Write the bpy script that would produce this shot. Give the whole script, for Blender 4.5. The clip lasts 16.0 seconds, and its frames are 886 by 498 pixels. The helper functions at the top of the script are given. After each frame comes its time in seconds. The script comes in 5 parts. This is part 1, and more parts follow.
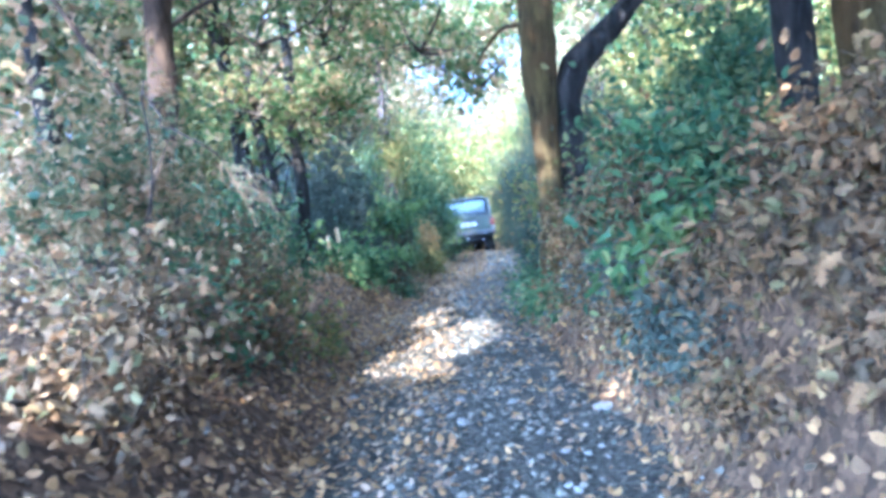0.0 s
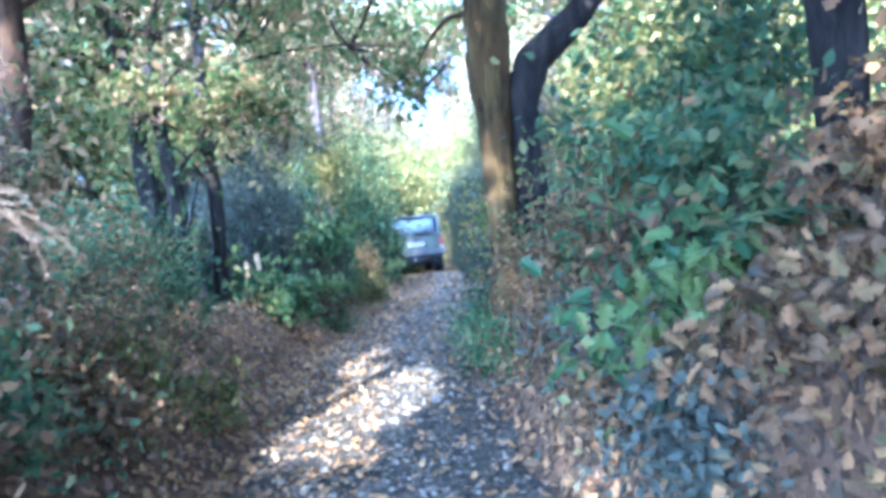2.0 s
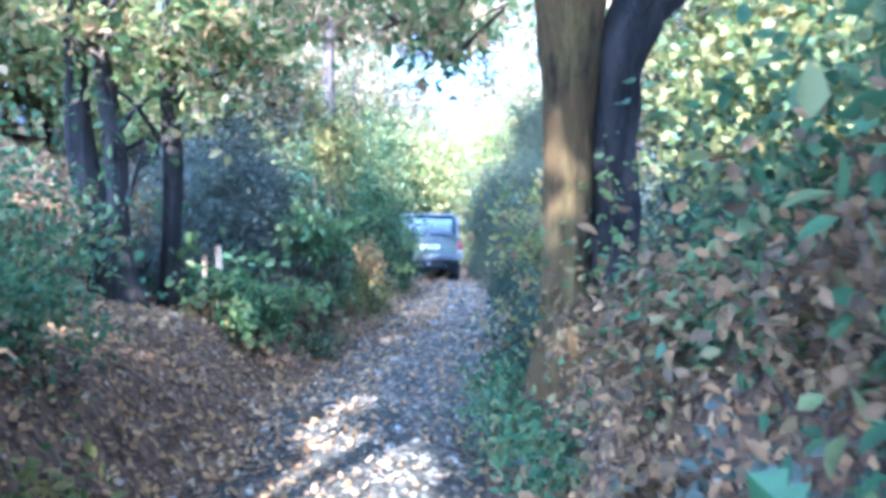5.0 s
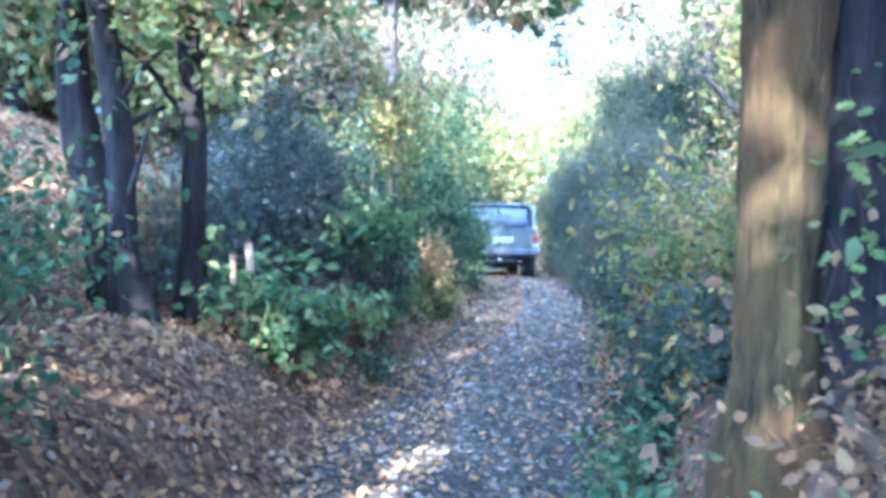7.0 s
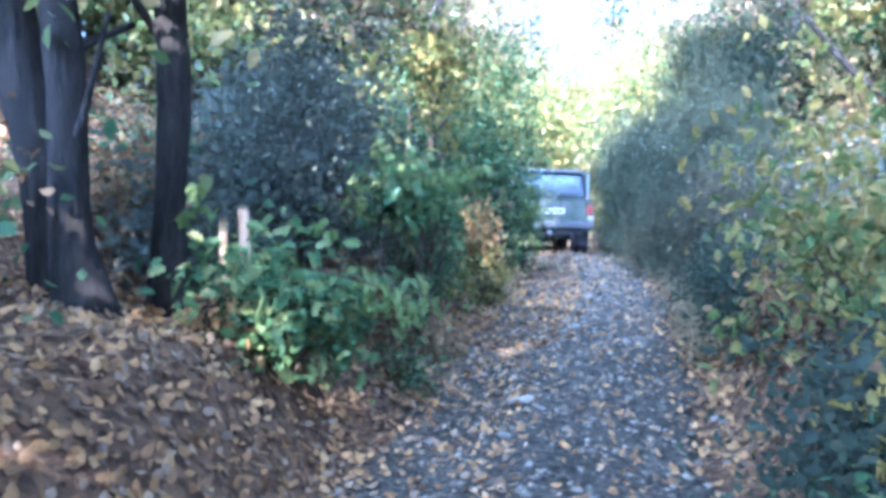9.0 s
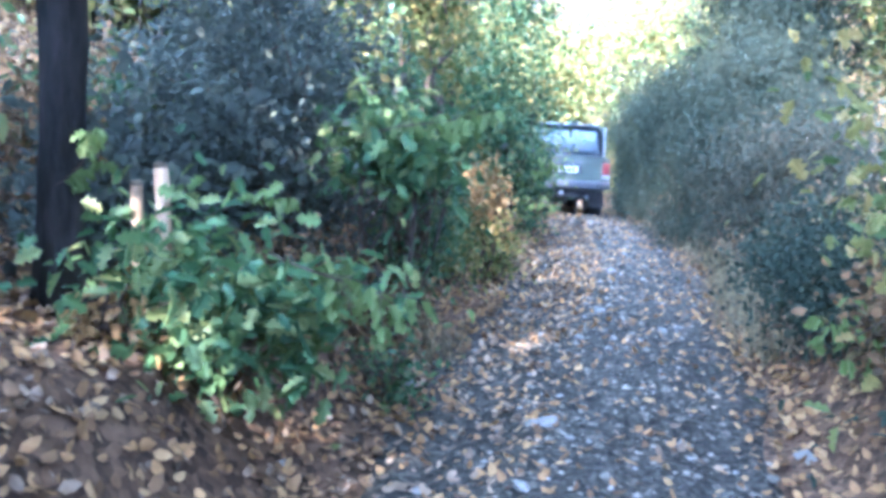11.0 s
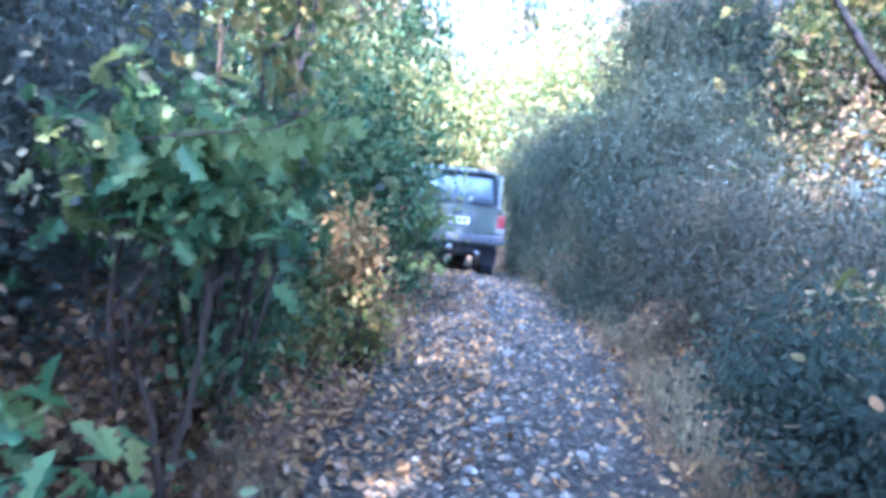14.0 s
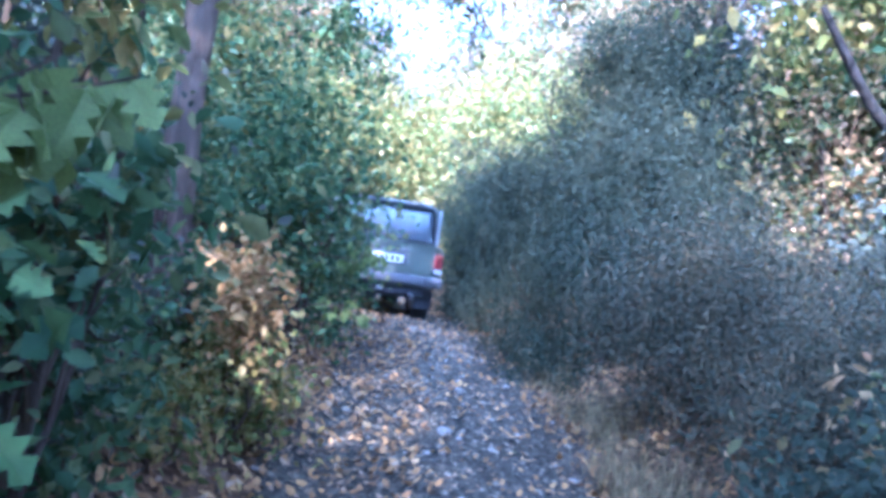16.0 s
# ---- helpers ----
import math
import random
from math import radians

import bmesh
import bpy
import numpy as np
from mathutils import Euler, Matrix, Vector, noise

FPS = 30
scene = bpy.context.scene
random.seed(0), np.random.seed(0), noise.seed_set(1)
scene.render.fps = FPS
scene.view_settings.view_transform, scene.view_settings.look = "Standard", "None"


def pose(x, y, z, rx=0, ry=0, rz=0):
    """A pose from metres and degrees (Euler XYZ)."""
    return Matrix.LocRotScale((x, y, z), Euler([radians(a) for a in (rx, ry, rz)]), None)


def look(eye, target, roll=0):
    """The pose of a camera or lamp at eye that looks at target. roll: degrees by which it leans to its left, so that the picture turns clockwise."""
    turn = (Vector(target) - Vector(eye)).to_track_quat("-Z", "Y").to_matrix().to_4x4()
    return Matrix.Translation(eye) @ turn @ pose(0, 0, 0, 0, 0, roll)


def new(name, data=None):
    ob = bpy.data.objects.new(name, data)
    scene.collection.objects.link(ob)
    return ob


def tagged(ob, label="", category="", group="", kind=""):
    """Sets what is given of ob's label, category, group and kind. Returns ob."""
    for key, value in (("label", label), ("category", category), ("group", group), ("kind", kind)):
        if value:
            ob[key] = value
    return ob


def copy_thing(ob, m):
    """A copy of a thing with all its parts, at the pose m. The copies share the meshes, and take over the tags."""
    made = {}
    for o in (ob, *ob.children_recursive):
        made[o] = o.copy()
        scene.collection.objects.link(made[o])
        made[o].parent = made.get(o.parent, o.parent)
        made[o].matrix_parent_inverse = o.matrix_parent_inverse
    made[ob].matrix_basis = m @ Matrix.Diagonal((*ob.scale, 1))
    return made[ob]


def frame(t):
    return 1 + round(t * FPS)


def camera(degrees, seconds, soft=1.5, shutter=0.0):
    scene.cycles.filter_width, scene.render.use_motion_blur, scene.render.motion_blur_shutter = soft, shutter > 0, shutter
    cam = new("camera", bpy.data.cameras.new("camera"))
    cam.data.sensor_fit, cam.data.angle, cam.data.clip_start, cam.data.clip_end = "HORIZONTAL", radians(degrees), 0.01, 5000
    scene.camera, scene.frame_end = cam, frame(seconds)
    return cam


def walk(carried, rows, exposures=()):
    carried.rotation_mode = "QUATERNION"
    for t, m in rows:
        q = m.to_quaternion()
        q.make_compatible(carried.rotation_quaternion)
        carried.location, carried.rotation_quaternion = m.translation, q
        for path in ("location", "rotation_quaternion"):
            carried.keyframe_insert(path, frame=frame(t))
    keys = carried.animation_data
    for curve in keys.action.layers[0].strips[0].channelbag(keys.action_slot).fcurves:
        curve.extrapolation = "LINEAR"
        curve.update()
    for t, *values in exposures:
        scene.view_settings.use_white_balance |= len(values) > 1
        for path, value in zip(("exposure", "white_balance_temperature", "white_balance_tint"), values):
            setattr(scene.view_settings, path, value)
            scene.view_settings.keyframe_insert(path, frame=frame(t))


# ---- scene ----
cam = camera(58.7, 16.0, soft=4.0, shutter=0.4)
PATH = [
    (0, (-0.097, -0.368, 1.515), (-0.077, 1.628, 1.389), -6.4),
    (0.5, (-0.006, 0.079, 1.532), (0.044, 2.074, 1.401), -7.9),
    (1, (0.048, 0.494, 1.536), (0.13, 2.488, 1.407), -8.0),
    (1.5, (0.084, 0.847, 1.544), (0.196, 2.839, 1.4), -5.9),
    (2, (0.167, 1.224, 1.586), (0.307, 3.216, 1.483), -6.2),
    (2.5, (0.215, 1.644, 1.595), (0.394, 3.635, 1.558), -5.1),
    (3, (0.242, 2.222, 1.573), (0.434, 4.21, 1.456), -1.6),
    (5.3, (0.303, 4.155, 1.681), (0.37, 6.151, 1.57), 1.1),
    (5.5, (0.254, 4.391, 1.67), (0.286, 6.386, 1.533), 2.3),
    (6, (0.208, 4.943, 1.651), (0.201, 6.938, 1.51), 2.9),
    (6.5, (0.203, 5.347, 1.665), (0.143, 7.333, 1.441), 0.7),
    (7, (0.181, 5.671, 1.665), (0.121, 7.665, 1.524), 0.4),
    (7.5, (0.102, 6.027, 1.649), (-0.025, 8.012, 1.443), 0.8),
    (8, (0.06, 6.49, 1.576), (-0.078, 8.473, 1.355), 1.5),
    (8.5, (0.045, 6.946, 1.565), (-0.107, 8.926, 1.328), 0.3),
    (8.7, (0.022, 7.101, 1.572), (-0.127, 9.084, 1.352), 0.8),
    (10.8, (-0.114, 8.557, 1.513), (-0.255, 10.528, 1.206), 2.7),
    (11, (-0.104, 8.699, 1.52), (-0.247, 10.666, 1.185), 2.3),
    (11.5, (-0.131, 9.031, 1.504), (-0.258, 11.011, 1.249), 3.6),
    (12, (-0.122, 9.356, 1.476), (-0.198, 11.34, 1.234), 4.5),
    (12.5, (-0.086, 9.596, 1.472), (-0.133, 11.575, 1.192), 3.6),
    (13, (-0.089, 9.87, 1.456), (-0.066, 11.856, 1.223), 5.2),
    (13.5, (-0.067, 10.197, 1.456), (0.009, 12.182, 1.225), 5.9),
    (14, (-0.01, 10.611, 1.437), (0.129, 12.596, 1.233), 6.4),
    (14.5, (0.042, 10.99, 1.458), (0.223, 12.975, 1.289), 6.9),
    (15, (0.088, 11.285, 1.481), (0.318, 13.267, 1.339), 7.0),
    (15.5, (0.118, 11.604, 1.494), (0.375, 13.583, 1.37), 7.6),
    (16, (0.118, 11.894, 1.453), (0.411, 13.87, 1.35), 9.1),
]
walk(cam, [(t, look(eye, target, roll)) for t, eye, target, roll in PATH], exposures=[(0, 4.18, 3570, 11), (3, 4.18, 3580, 15), (6.5, 4.46, 3570, 15), (8, 4.27, 3600, 16), (11, 4.54, 3740, 18), (13, 4.52, 3690, 21), (16, 3.9, 3570, 24)])

# ---- light ----
SUN = Vector((-0.34, -0.76, 0.56)).normalized()      # the way to the sun: behind and to the left, fairly low
world = bpy.data.worlds.new("sky")
scene.world = world
world.use_nodes = True
sky = world.node_tree.nodes.new("ShaderNodeTexSky")
sky.sky_type, sky.sun_disc = "NISHITA", False
sky.sun_elevation = math.asin(SUN.z)
sky.sun_rotation = math.atan2(SUN.x, SUN.y)
sky.air_density, sky.dust_density, sky.ozone_density = 0.6, 10.0, 0.3
back = world.node_tree.nodes["Background"]
back.inputs["Strength"].default_value = 0.15
haze = world.node_tree.nodes.new("ShaderNodeHueSaturation")      # a hazy, milky sky
haze.inputs["Saturation"].default_value = 0.25
world.node_tree.links.new(sky.outputs["Color"], haze.inputs["Color"])
world.node_tree.links.new(haze.outputs["Color"], back.inputs["Color"])
lamp = bpy.data.lights.new("sun", "SUN")
lamp.energy, lamp.angle, lamp.color = 3.0, radians(0.6), (1.0, 0.69, 0.38)
sun = new("sun", lamp)
sun.matrix_world = look(SUN * 50, (0, 0, 0))


# ---- materials ----
def mat(name):
    m = bpy.data.materials.new(name)
    m.use_nodes = True
    nt = m.node_tree
    return m, nt, nt.nodes["Principled BSDF"], nt.nodes["Material Output"]


def ramp(nt, stops):
    r = nt.nodes.new("ShaderNodeValToRGB")
    e = r.color_ramp.elements
    while len(e) < len(stops):
        e.new(0.5)
    for k, (p, c) in zip(e, stops):
        k.position, k.color = p, (*c, 1)
    return r


def noise_tex(nt, scale, detail=5.0, rough=0.6, stretch=None):
    n = nt.nodes.new("ShaderNodeTexNoise")
    n.inputs["Scale"].default_value, n.inputs["Detail"].default_value, n.inputs["Roughness"].default_value = scale, detail, rough
    c = nt.nodes.new("ShaderNodeTexCoord")
    if stretch:
        mp = nt.nodes.new("ShaderNodeMapping")
        mp.inputs["Scale"].default_value = stretch
        nt.links.new(c.outputs["Object"], mp.inputs["Vector"])
        nt.links.new(mp.outputs["Vector"], n.inputs["Vector"])
    else:
        nt.links.new(c.outputs["Object"], n.inputs["Vector"])
    return n


def bump(nt, bsdf, height, strength, distance):
    b = nt.nodes.new("ShaderNodeBump")
    b.inputs["Strength"].default_value, b.inputs["Distance"].default_value = strength, distance
    nt.links.new(height, b.inputs["Height"])
    nt.links.new(b.outputs["Normal"], bsdf.inputs["Normal"])


def leaf_material(name, colours, lets_by=0.35, rough=0.5):
    """Leaves: each its own tint, lighter veins by noise, some light passing through."""
    m, nt, b, out = mat(name)
    geo = nt.nodes.new("ShaderNodeNewGeometry")
    n = len(colours)
    r = ramp(nt, [(i / max(1, n - 1), c) for i, c in enumerate(colours)])
    nt.links.new(geo.outputs["Random Per Island"], r.inputs["Fac"])
    spots = noise_tex(nt, 22.0, 3.0)
    mul = nt.nodes.new("ShaderNodeMix")
    mul.data_type, mul.blend_type = "RGBA", "MULTIPLY"
    mul.inputs["Factor"].default_value = 0.55
    sr = ramp(nt, [(0.3, (0.55, 0.55, 0.5)), (0.7, (1.25, 1.2, 1.1))])
    nt.links.new(spots.outputs["Fac"], sr.inputs["Fac"])
    nt.links.new(r.outputs["Color"], mul.inputs["A"])
    nt.links.new(sr.outputs["Color"], mul.inputs["B"])
    nt.links.new(mul.outputs["Result"], b.inputs["Base Color"])
    b.inputs["Roughness"].default_value = rough
    b.inputs["Specular IOR Level"].default_value = 0.22
    tr = nt.nodes.new("ShaderNodeBsdfTranslucent")
    nt.links.new(mul.outputs["Result"], tr.inputs["Color"])
    mix = nt.nodes.new("ShaderNodeMixShader")
    mix.inputs["Fac"].default_value = lets_by
    nt.links.new(b.outputs["BSDF"], mix.inputs[1])
    nt.links.new(tr.outputs["BSDF"], mix.inputs[2])
    nt.links.new(mix.outputs["Shader"], out.inputs["Surface"])
    return m


def bark_material(name, dark, light, patch=None):
    m, nt, b, out = mat(name)
    n1 = noise_tex(nt, 9.0, 8.0, 0.7, (1.0, 1.0, 0.22))
    n2 = noise_tex(nt, 1.7, 3.0)
    r = ramp(nt, [(0.38, dark), (0.62, light)])
    nt.links.new(n1.outputs["Fac"], r.inputs["Fac"])
    col = r.outputs["Color"]
    if patch:
        mx = nt.nodes.new("ShaderNodeMix")
        mx.data_type = "RGBA"
        pr = ramp(nt, [(0.48, (0, 0, 0)), (0.6, (1, 1, 1))])
        nt.links.new(n2.outputs["Fac"], pr.inputs["Fac"])
        nt.links.new(pr.outputs["Color"], mx.inputs["Factor"])
        nt.links.new(col, mx.inputs["A"])
        mx.inputs["B"].default_value = (*patch, 1)
        col = mx.outputs["Result"]
    nt.links.new(col, b.inputs["Base Color"])
    b.inputs["Roughness"].default_value = 0.9
    b.inputs["Specular IOR Level"].default_value = 0.15
    bump(nt, b, n1.outputs["Fac"], 1.0, 0.07)
    return m


def soil_material(name, stops, scale=2.0, fine=45.0, flakes=24.0):
    m, nt, b, out = mat(name)
    n1, n2 = noise_tex(nt, scale, 6.0, 0.65), noise_tex(nt, fine, 6.0, 0.7)
    add = nt.nodes.new("ShaderNodeMath")
    add.operation = "MULTIPLY_ADD"
    add.inputs[1].default_value, add.inputs[2].default_value = 0.5, 0.0
    half = nt.nodes.new("ShaderNodeMath")
    half.operation = "MULTIPLY_ADD"
    half.inputs[1].default_value = 0.5
    nt.links.new(n1.outputs["Fac"], add.inputs[0])
    nt.links.new(n2.outputs["Fac"], half.inputs[0])
    nt.links.new(add.outputs[0], half.inputs[2])
    flake = nt.nodes.new("ShaderNodeTexVoronoi")
    flake.inputs["Scale"].default_value = flakes
    coord = nt.nodes.new("ShaderNodeTexCoord")
    nt.links.new(coord.outputs["Object"], flake.inputs["Vector"])
    tone = nt.nodes.new("ShaderNodeSeparateColor")
    nt.links.new(flake.outputs["Color"], tone.inputs["Color"])
    blend = nt.nodes.new("ShaderNodeMix")
    blend.inputs["Factor"].default_value = 0.4
    nt.links.new(half.outputs[0], blend.inputs["A"])
    nt.links.new(tone.outputs["Red"], blend.inputs["B"])
    r = ramp(nt, stops)
    nt.links.new(blend.outputs["Result"], r.inputs["Fac"])
    nt.links.new(r.outputs["Color"], b.inputs["Base Color"])
    b.inputs["Roughness"].default_value = 0.95
    b.inputs["Specular IOR Level"].default_value = 0.15
    bump(nt, b, half.outputs[0], 1.0, 0.04)
    return m


def plain_material(name, colour, rough=0.5, metal=0.0, vary=0.15, scale=6.0):
    m, nt, b, out = mat(name)
    n = noise_tex(nt, scale, 5.0)
    lo, hi = [c * (1 - vary) for c in colour], [min(1, c * (1 + vary)) for c in colour]
    r = ramp(nt, [(0.3, lo), (0.7, hi)])
    nt.links.new(n.outputs["Fac"], r.inputs["Fac"])
    nt.links.new(r.outputs["Color"], b.inputs["Base Color"])
    rr = ramp(nt, [(0.3, (rough * 0.8,) * 3), (0.75, (min(1, rough * 1.3),) * 3)])
    nt.links.new(n.outputs["Fac"], rr.inputs["Fac"])
    nt.links.new(rr.outputs["Color"], b.inputs["Roughness"])
    b.inputs["Metallic"].default_value = metal
    return m


OAK = leaf_material("oak_leaf", [(0.048, 0.088, 0.033), (0.078, 0.128, 0.043), (0.118, 0.17, 0.052), (0.2, 0.21, 0.064)], 0.4, 0.5)
GREEN = leaf_material("green_leaf", [(0.05, 0.088, 0.037), (0.071, 0.12, 0.047), (0.108, 0.154, 0.056), (0.185, 0.182, 0.064)], 0.45, 0.5)
DARK = leaf_material("evergreen_leaf", [(0.075, 0.082, 0.064), (0.09, 0.1, 0.072), (0.11, 0.12, 0.08)], 0.4, 0.8)
OLIVE = leaf_material("grey_green_leaf", [(0.047, 0.06, 0.041), (0.053, 0.068, 0.045), (0.062, 0.076, 0.048), (0.08, 0.086, 0.052)], 0.55, 0.95)
# dry tips, and golden haze put into the colour, lighter and warmer than OLIVE
HAZY_STRAW_OLIVE = leaf_material("hazy_olive_and_straw_leaf", [(0.056, 0.063, 0.044), (0.074, 0.077, 0.049), (0.097, 0.091, 0.055), (0.13, 0.108, 0.06)], 0.5, 0.9)
LIGHT = leaf_material("light_green_leaf", [(0.068, 0.106, 0.032), (0.115, 0.158, 0.045), (0.16, 0.19, 0.052), (0.215, 0.215, 0.062), (0.28, 0.225, 0.085), (0.41, 0.27, 0.125)], 0.66, 0.5)
YELLOW = leaf_material("yellowing_leaf", [(0.078, 0.117, 0.031), (0.148, 0.165, 0.041), (0.228, 0.203, 0.051), (0.31, 0.235, 0.073)], 0.48, 0.5)
ORANGE = leaf_material("dry_orange_leaf", [(0.2, 0.125, 0.04), (0.3, 0.185, 0.06), (0.38, 0.24, 0.085), (0.25, 0.22, 0.065)], 0.4)
MIXED = leaf_material("turning_leaf", [(0.06, 0.088, 0.04), (0.11, 0.13, 0.05), (0.2, 0.165, 0.068), (0.33, 0.225, 0.1), (0.4, 0.26, 0.135)], 0.5)
LITTER = leaf_material("fallen_leaf", [(0.1, 0.061, 0.027), (0.185, 0.115, 0.049), (0.265, 0.16, 0.06), (0.33, 0.2, 0.072), (0.37, 0.25, 0.105)], 0.15, 0.8)
BROWN = leaf_material("withered_leaf", [(0.062, 0.047, 0.025), (0.1, 0.068, 0.031), (0.15, 0.095, 0.04), (0.22, 0.13, 0.05), (0.12, 0.112, 0.04)], 0.25, 0.8)
RUST = leaf_material("rust_leaf", [(0.1, 0.045, 0.022), (0.17, 0.075, 0.03), (0.25, 0.11, 0.04), (0.2, 0.13, 0.05)], 0.3, 0.7)
# sun through the leaves is put into the colour: warmer and lighter than OAK
SUNLIT_SPRIG = leaf_material("sunlit_sprig_leaf", [(0.072, 0.112, 0.03), (0.108, 0.148, 0.038), (0.15, 0.185, 0.046), (0.21, 0.21, 0.056)], 0.5, 0.55)
GOLD = leaf_material("golden_leaf", [(0.17, 0.15, 0.035), (0.27, 0.21, 0.04), (0.36, 0.26, 0.05), (0.12, 0.14, 0.035)], 0.4, 0.6)
PALE_LITTER = leaf_material("bleached_fallen_leaf", [(0.12, 0.088, 0.052), (0.18, 0.13, 0.076), (0.25, 0.18, 0.105), (0.31, 0.235, 0.145)], 0.1, 0.7)
BARK = bark_material("brown_bark", (0.016, 0.011, 0.0045), (0.1, 0.071, 0.019), (0.07, 0.042, 0.012))
# own bark of the dark trees; on the oak's second stem it paints shade
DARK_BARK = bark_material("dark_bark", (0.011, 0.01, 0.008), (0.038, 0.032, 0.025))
PALE_BARK = bark_material("pale_bark", (0.055, 0.042, 0.031), (0.19, 0.14, 0.095), (0.1, 0.077, 0.055))
TAN_BARK = bark_material("tan_bark", (0.028, 0.02, 0.012), (0.115, 0.074, 0.038), (0.06, 0.04, 0.024))
TWIG = bark_material("twig_bark", (0.04, 0.03, 0.019), (0.1, 0.073, 0.044))
DRY_TWIG = bark_material("dry_twig", (0.11, 0.082, 0.045), (0.22, 0.165, 0.09))
CUT_WOOD = bark_material("cut_wood", (0.34, 0.22, 0.11), (0.6, 0.42, 0.24))
SOIL = soil_material("leaf_mould", [(0.25, (0.042, 0.029, 0.017)), (0.5, (0.105, 0.067, 0.035)), (0.75, (0.2, 0.127, 0.063))])
GRAVEL = soil_material("stony_track_soil", [(0.28, (0.025, 0.022, 0.016)), (0.5, (0.057, 0.051, 0.036)), (0.72, (0.112, 0.1, 0.072))], 3.0, 60.0, 38.0)
STONE = plain_material("stone", (0.19, 0.175, 0.145), 0.9, 0.0, 0.35, 14.0)


# ---- the lie of the land ----
def curve(knots):
    ys, vs = zip(*knots)
    return lambda y: np.interp(y, ys, vs)


track_x = curve([(-40, 0.0), (4, 0.05), (9, 0.15), (12, 0.3), (15, 0.75), (18, 1.25), (21, 1.45), (24, 1.3), (28, 1.0), (34, 0.8), (60, 0.8)])
track_z = curve([(-40, -0.2), (0, -0.1), (5, 0.02), (8, -0.02), (12, -0.12), (16, -0.13), (20, -0.15), (23, -0.18), (25, -0.32), (28, -0.6), (34, -1.0), (60, -1.6), (400, -2.0)])
bank_left = curve([(-40, 0.9), (7, 0.9), (11, 0.72), (15, 0.5), (20, 0.4), (30, 0.3)])
bank_right = curve([(-40, 1.3), (5, 1.3), (7, 0.95), (9, 0.85), (12, 0.6), (17, 0.5), (25, 0.3)])
HALF = 1.05
half_right = curve([(-40, 1.05), (3, 1.0), (5, 0.9), (7, 0.78), (9.5, 0.76), (11.3, 0.92), (13, 1.0), (15, 1.05), (60, 1.05)])
rise_right = curve([(-40, 0.9), (5, 0.8), (7.5, 0.5), (9.5, 0.5), (12, 0.9), (60, 0.9)])


def smooth(a):
    a = np.clip(a, 0, 1)
    return a * a * (3 - 2 * a)


def lumps(x, y):
    return 0.035 * np.sin(2.3 * x + 1.1 * y) * np.sin(1.7 * y - 0.6 * x + 1) + 0.02 * np.sin(5.1 * x - 3.3 * y + 2) * np.sin(4.3 * y + 1.9 * x)


def land(x, y):
    """Height of the ground."""
    x, y = np.asarray(x, float), np.asarray(y, float)
    d = x - track_x(y)
    left = np.clip(-d - HALF, 0, None)
    right = np.clip(d - half_right(y), 0, None)
    z = track_z(y) + bank_left(y) * smooth(left / 1.1) + bank_right(y) * smooth(right / rise_right(y))
    z = z + np.minimum(0.22 * np.clip(left - 1.1, 0, None) + 0.24 * np.clip(left - 2.6, 0, None) * smooth((y - 6) / 5.0), 6.0) + np.minimum(0.08 * np.clip(right - 0.9, 0, None), 1.5)
    rut = -0.035 * (np.exp(-((d - 0.68) / 0.2) ** 2) + np.exp(-((d + 0.68) / 0.2) ** 2)) + 0.03 * np.exp(-(d / 0.35) ** 2)
    return z + rut + lumps(x, y) * np.where((left + right) > 0, 1.6, 0.8)


def land_at(x, y):
    return float(land(x, y))


# ---- building helpers ----
def part(name, mesh, material, parent, label=""):
    """A mesh as one object under a thing or part; its coordinates are the parent's."""
    ob = new(name, mesh)
    mesh.materials.clear()
    mesh.materials.append(material)
    ob.parent = parent
    return tagged(ob, label) if label else ob


def thing(name, label, category, at=(0, 0, 0), group="", kind=""):
    ob = new(name)
    ob.empty_display_size = 0.2
    ob.location = at
    return tagged(ob, label, category, group, kind)


def mesh_from(name, verts, faces, shade=True):
    """A mesh from an array of vertices and a list of (loops, sides) arrays of equal-sided faces."""
    me = bpy.data.meshes.new(name)
    verts = np.asarray(verts, np.float32)
    me.vertices.add(len(verts))
    me.vertices.foreach_set("co", verts.ravel())
    flat = np.concatenate([np.asarray(f, np.int32).ravel() for f in faces])
    sizes = np.concatenate([np.full(len(f), np.asarray(f).shape[1], np.int32) for f in faces])
    me.loops.add(len(flat))
    me.loops.foreach_set("vertex_index", flat)
    me.polygons.add(len(sizes))
    me.polygons.foreach_set("loop_start", np.concatenate([[0], np.cumsum(sizes)[:-1]]).astype(np.int32))
    me.polygons.foreach_set("loop_total", sizes)
    me.polygons.foreach_set("use_smooth", np.full(len(sizes), shade))
    me.update(calc_edges=True)
    me.validate()
    return me


def from_bm(name, bm, shade=False):
    me = bpy.data.meshes.new(name)
    bm.normal_update()
    bm.to_mesh(me)
    bm.free()
    for p in me.polygons:
        p.use_smooth = shade
    return me


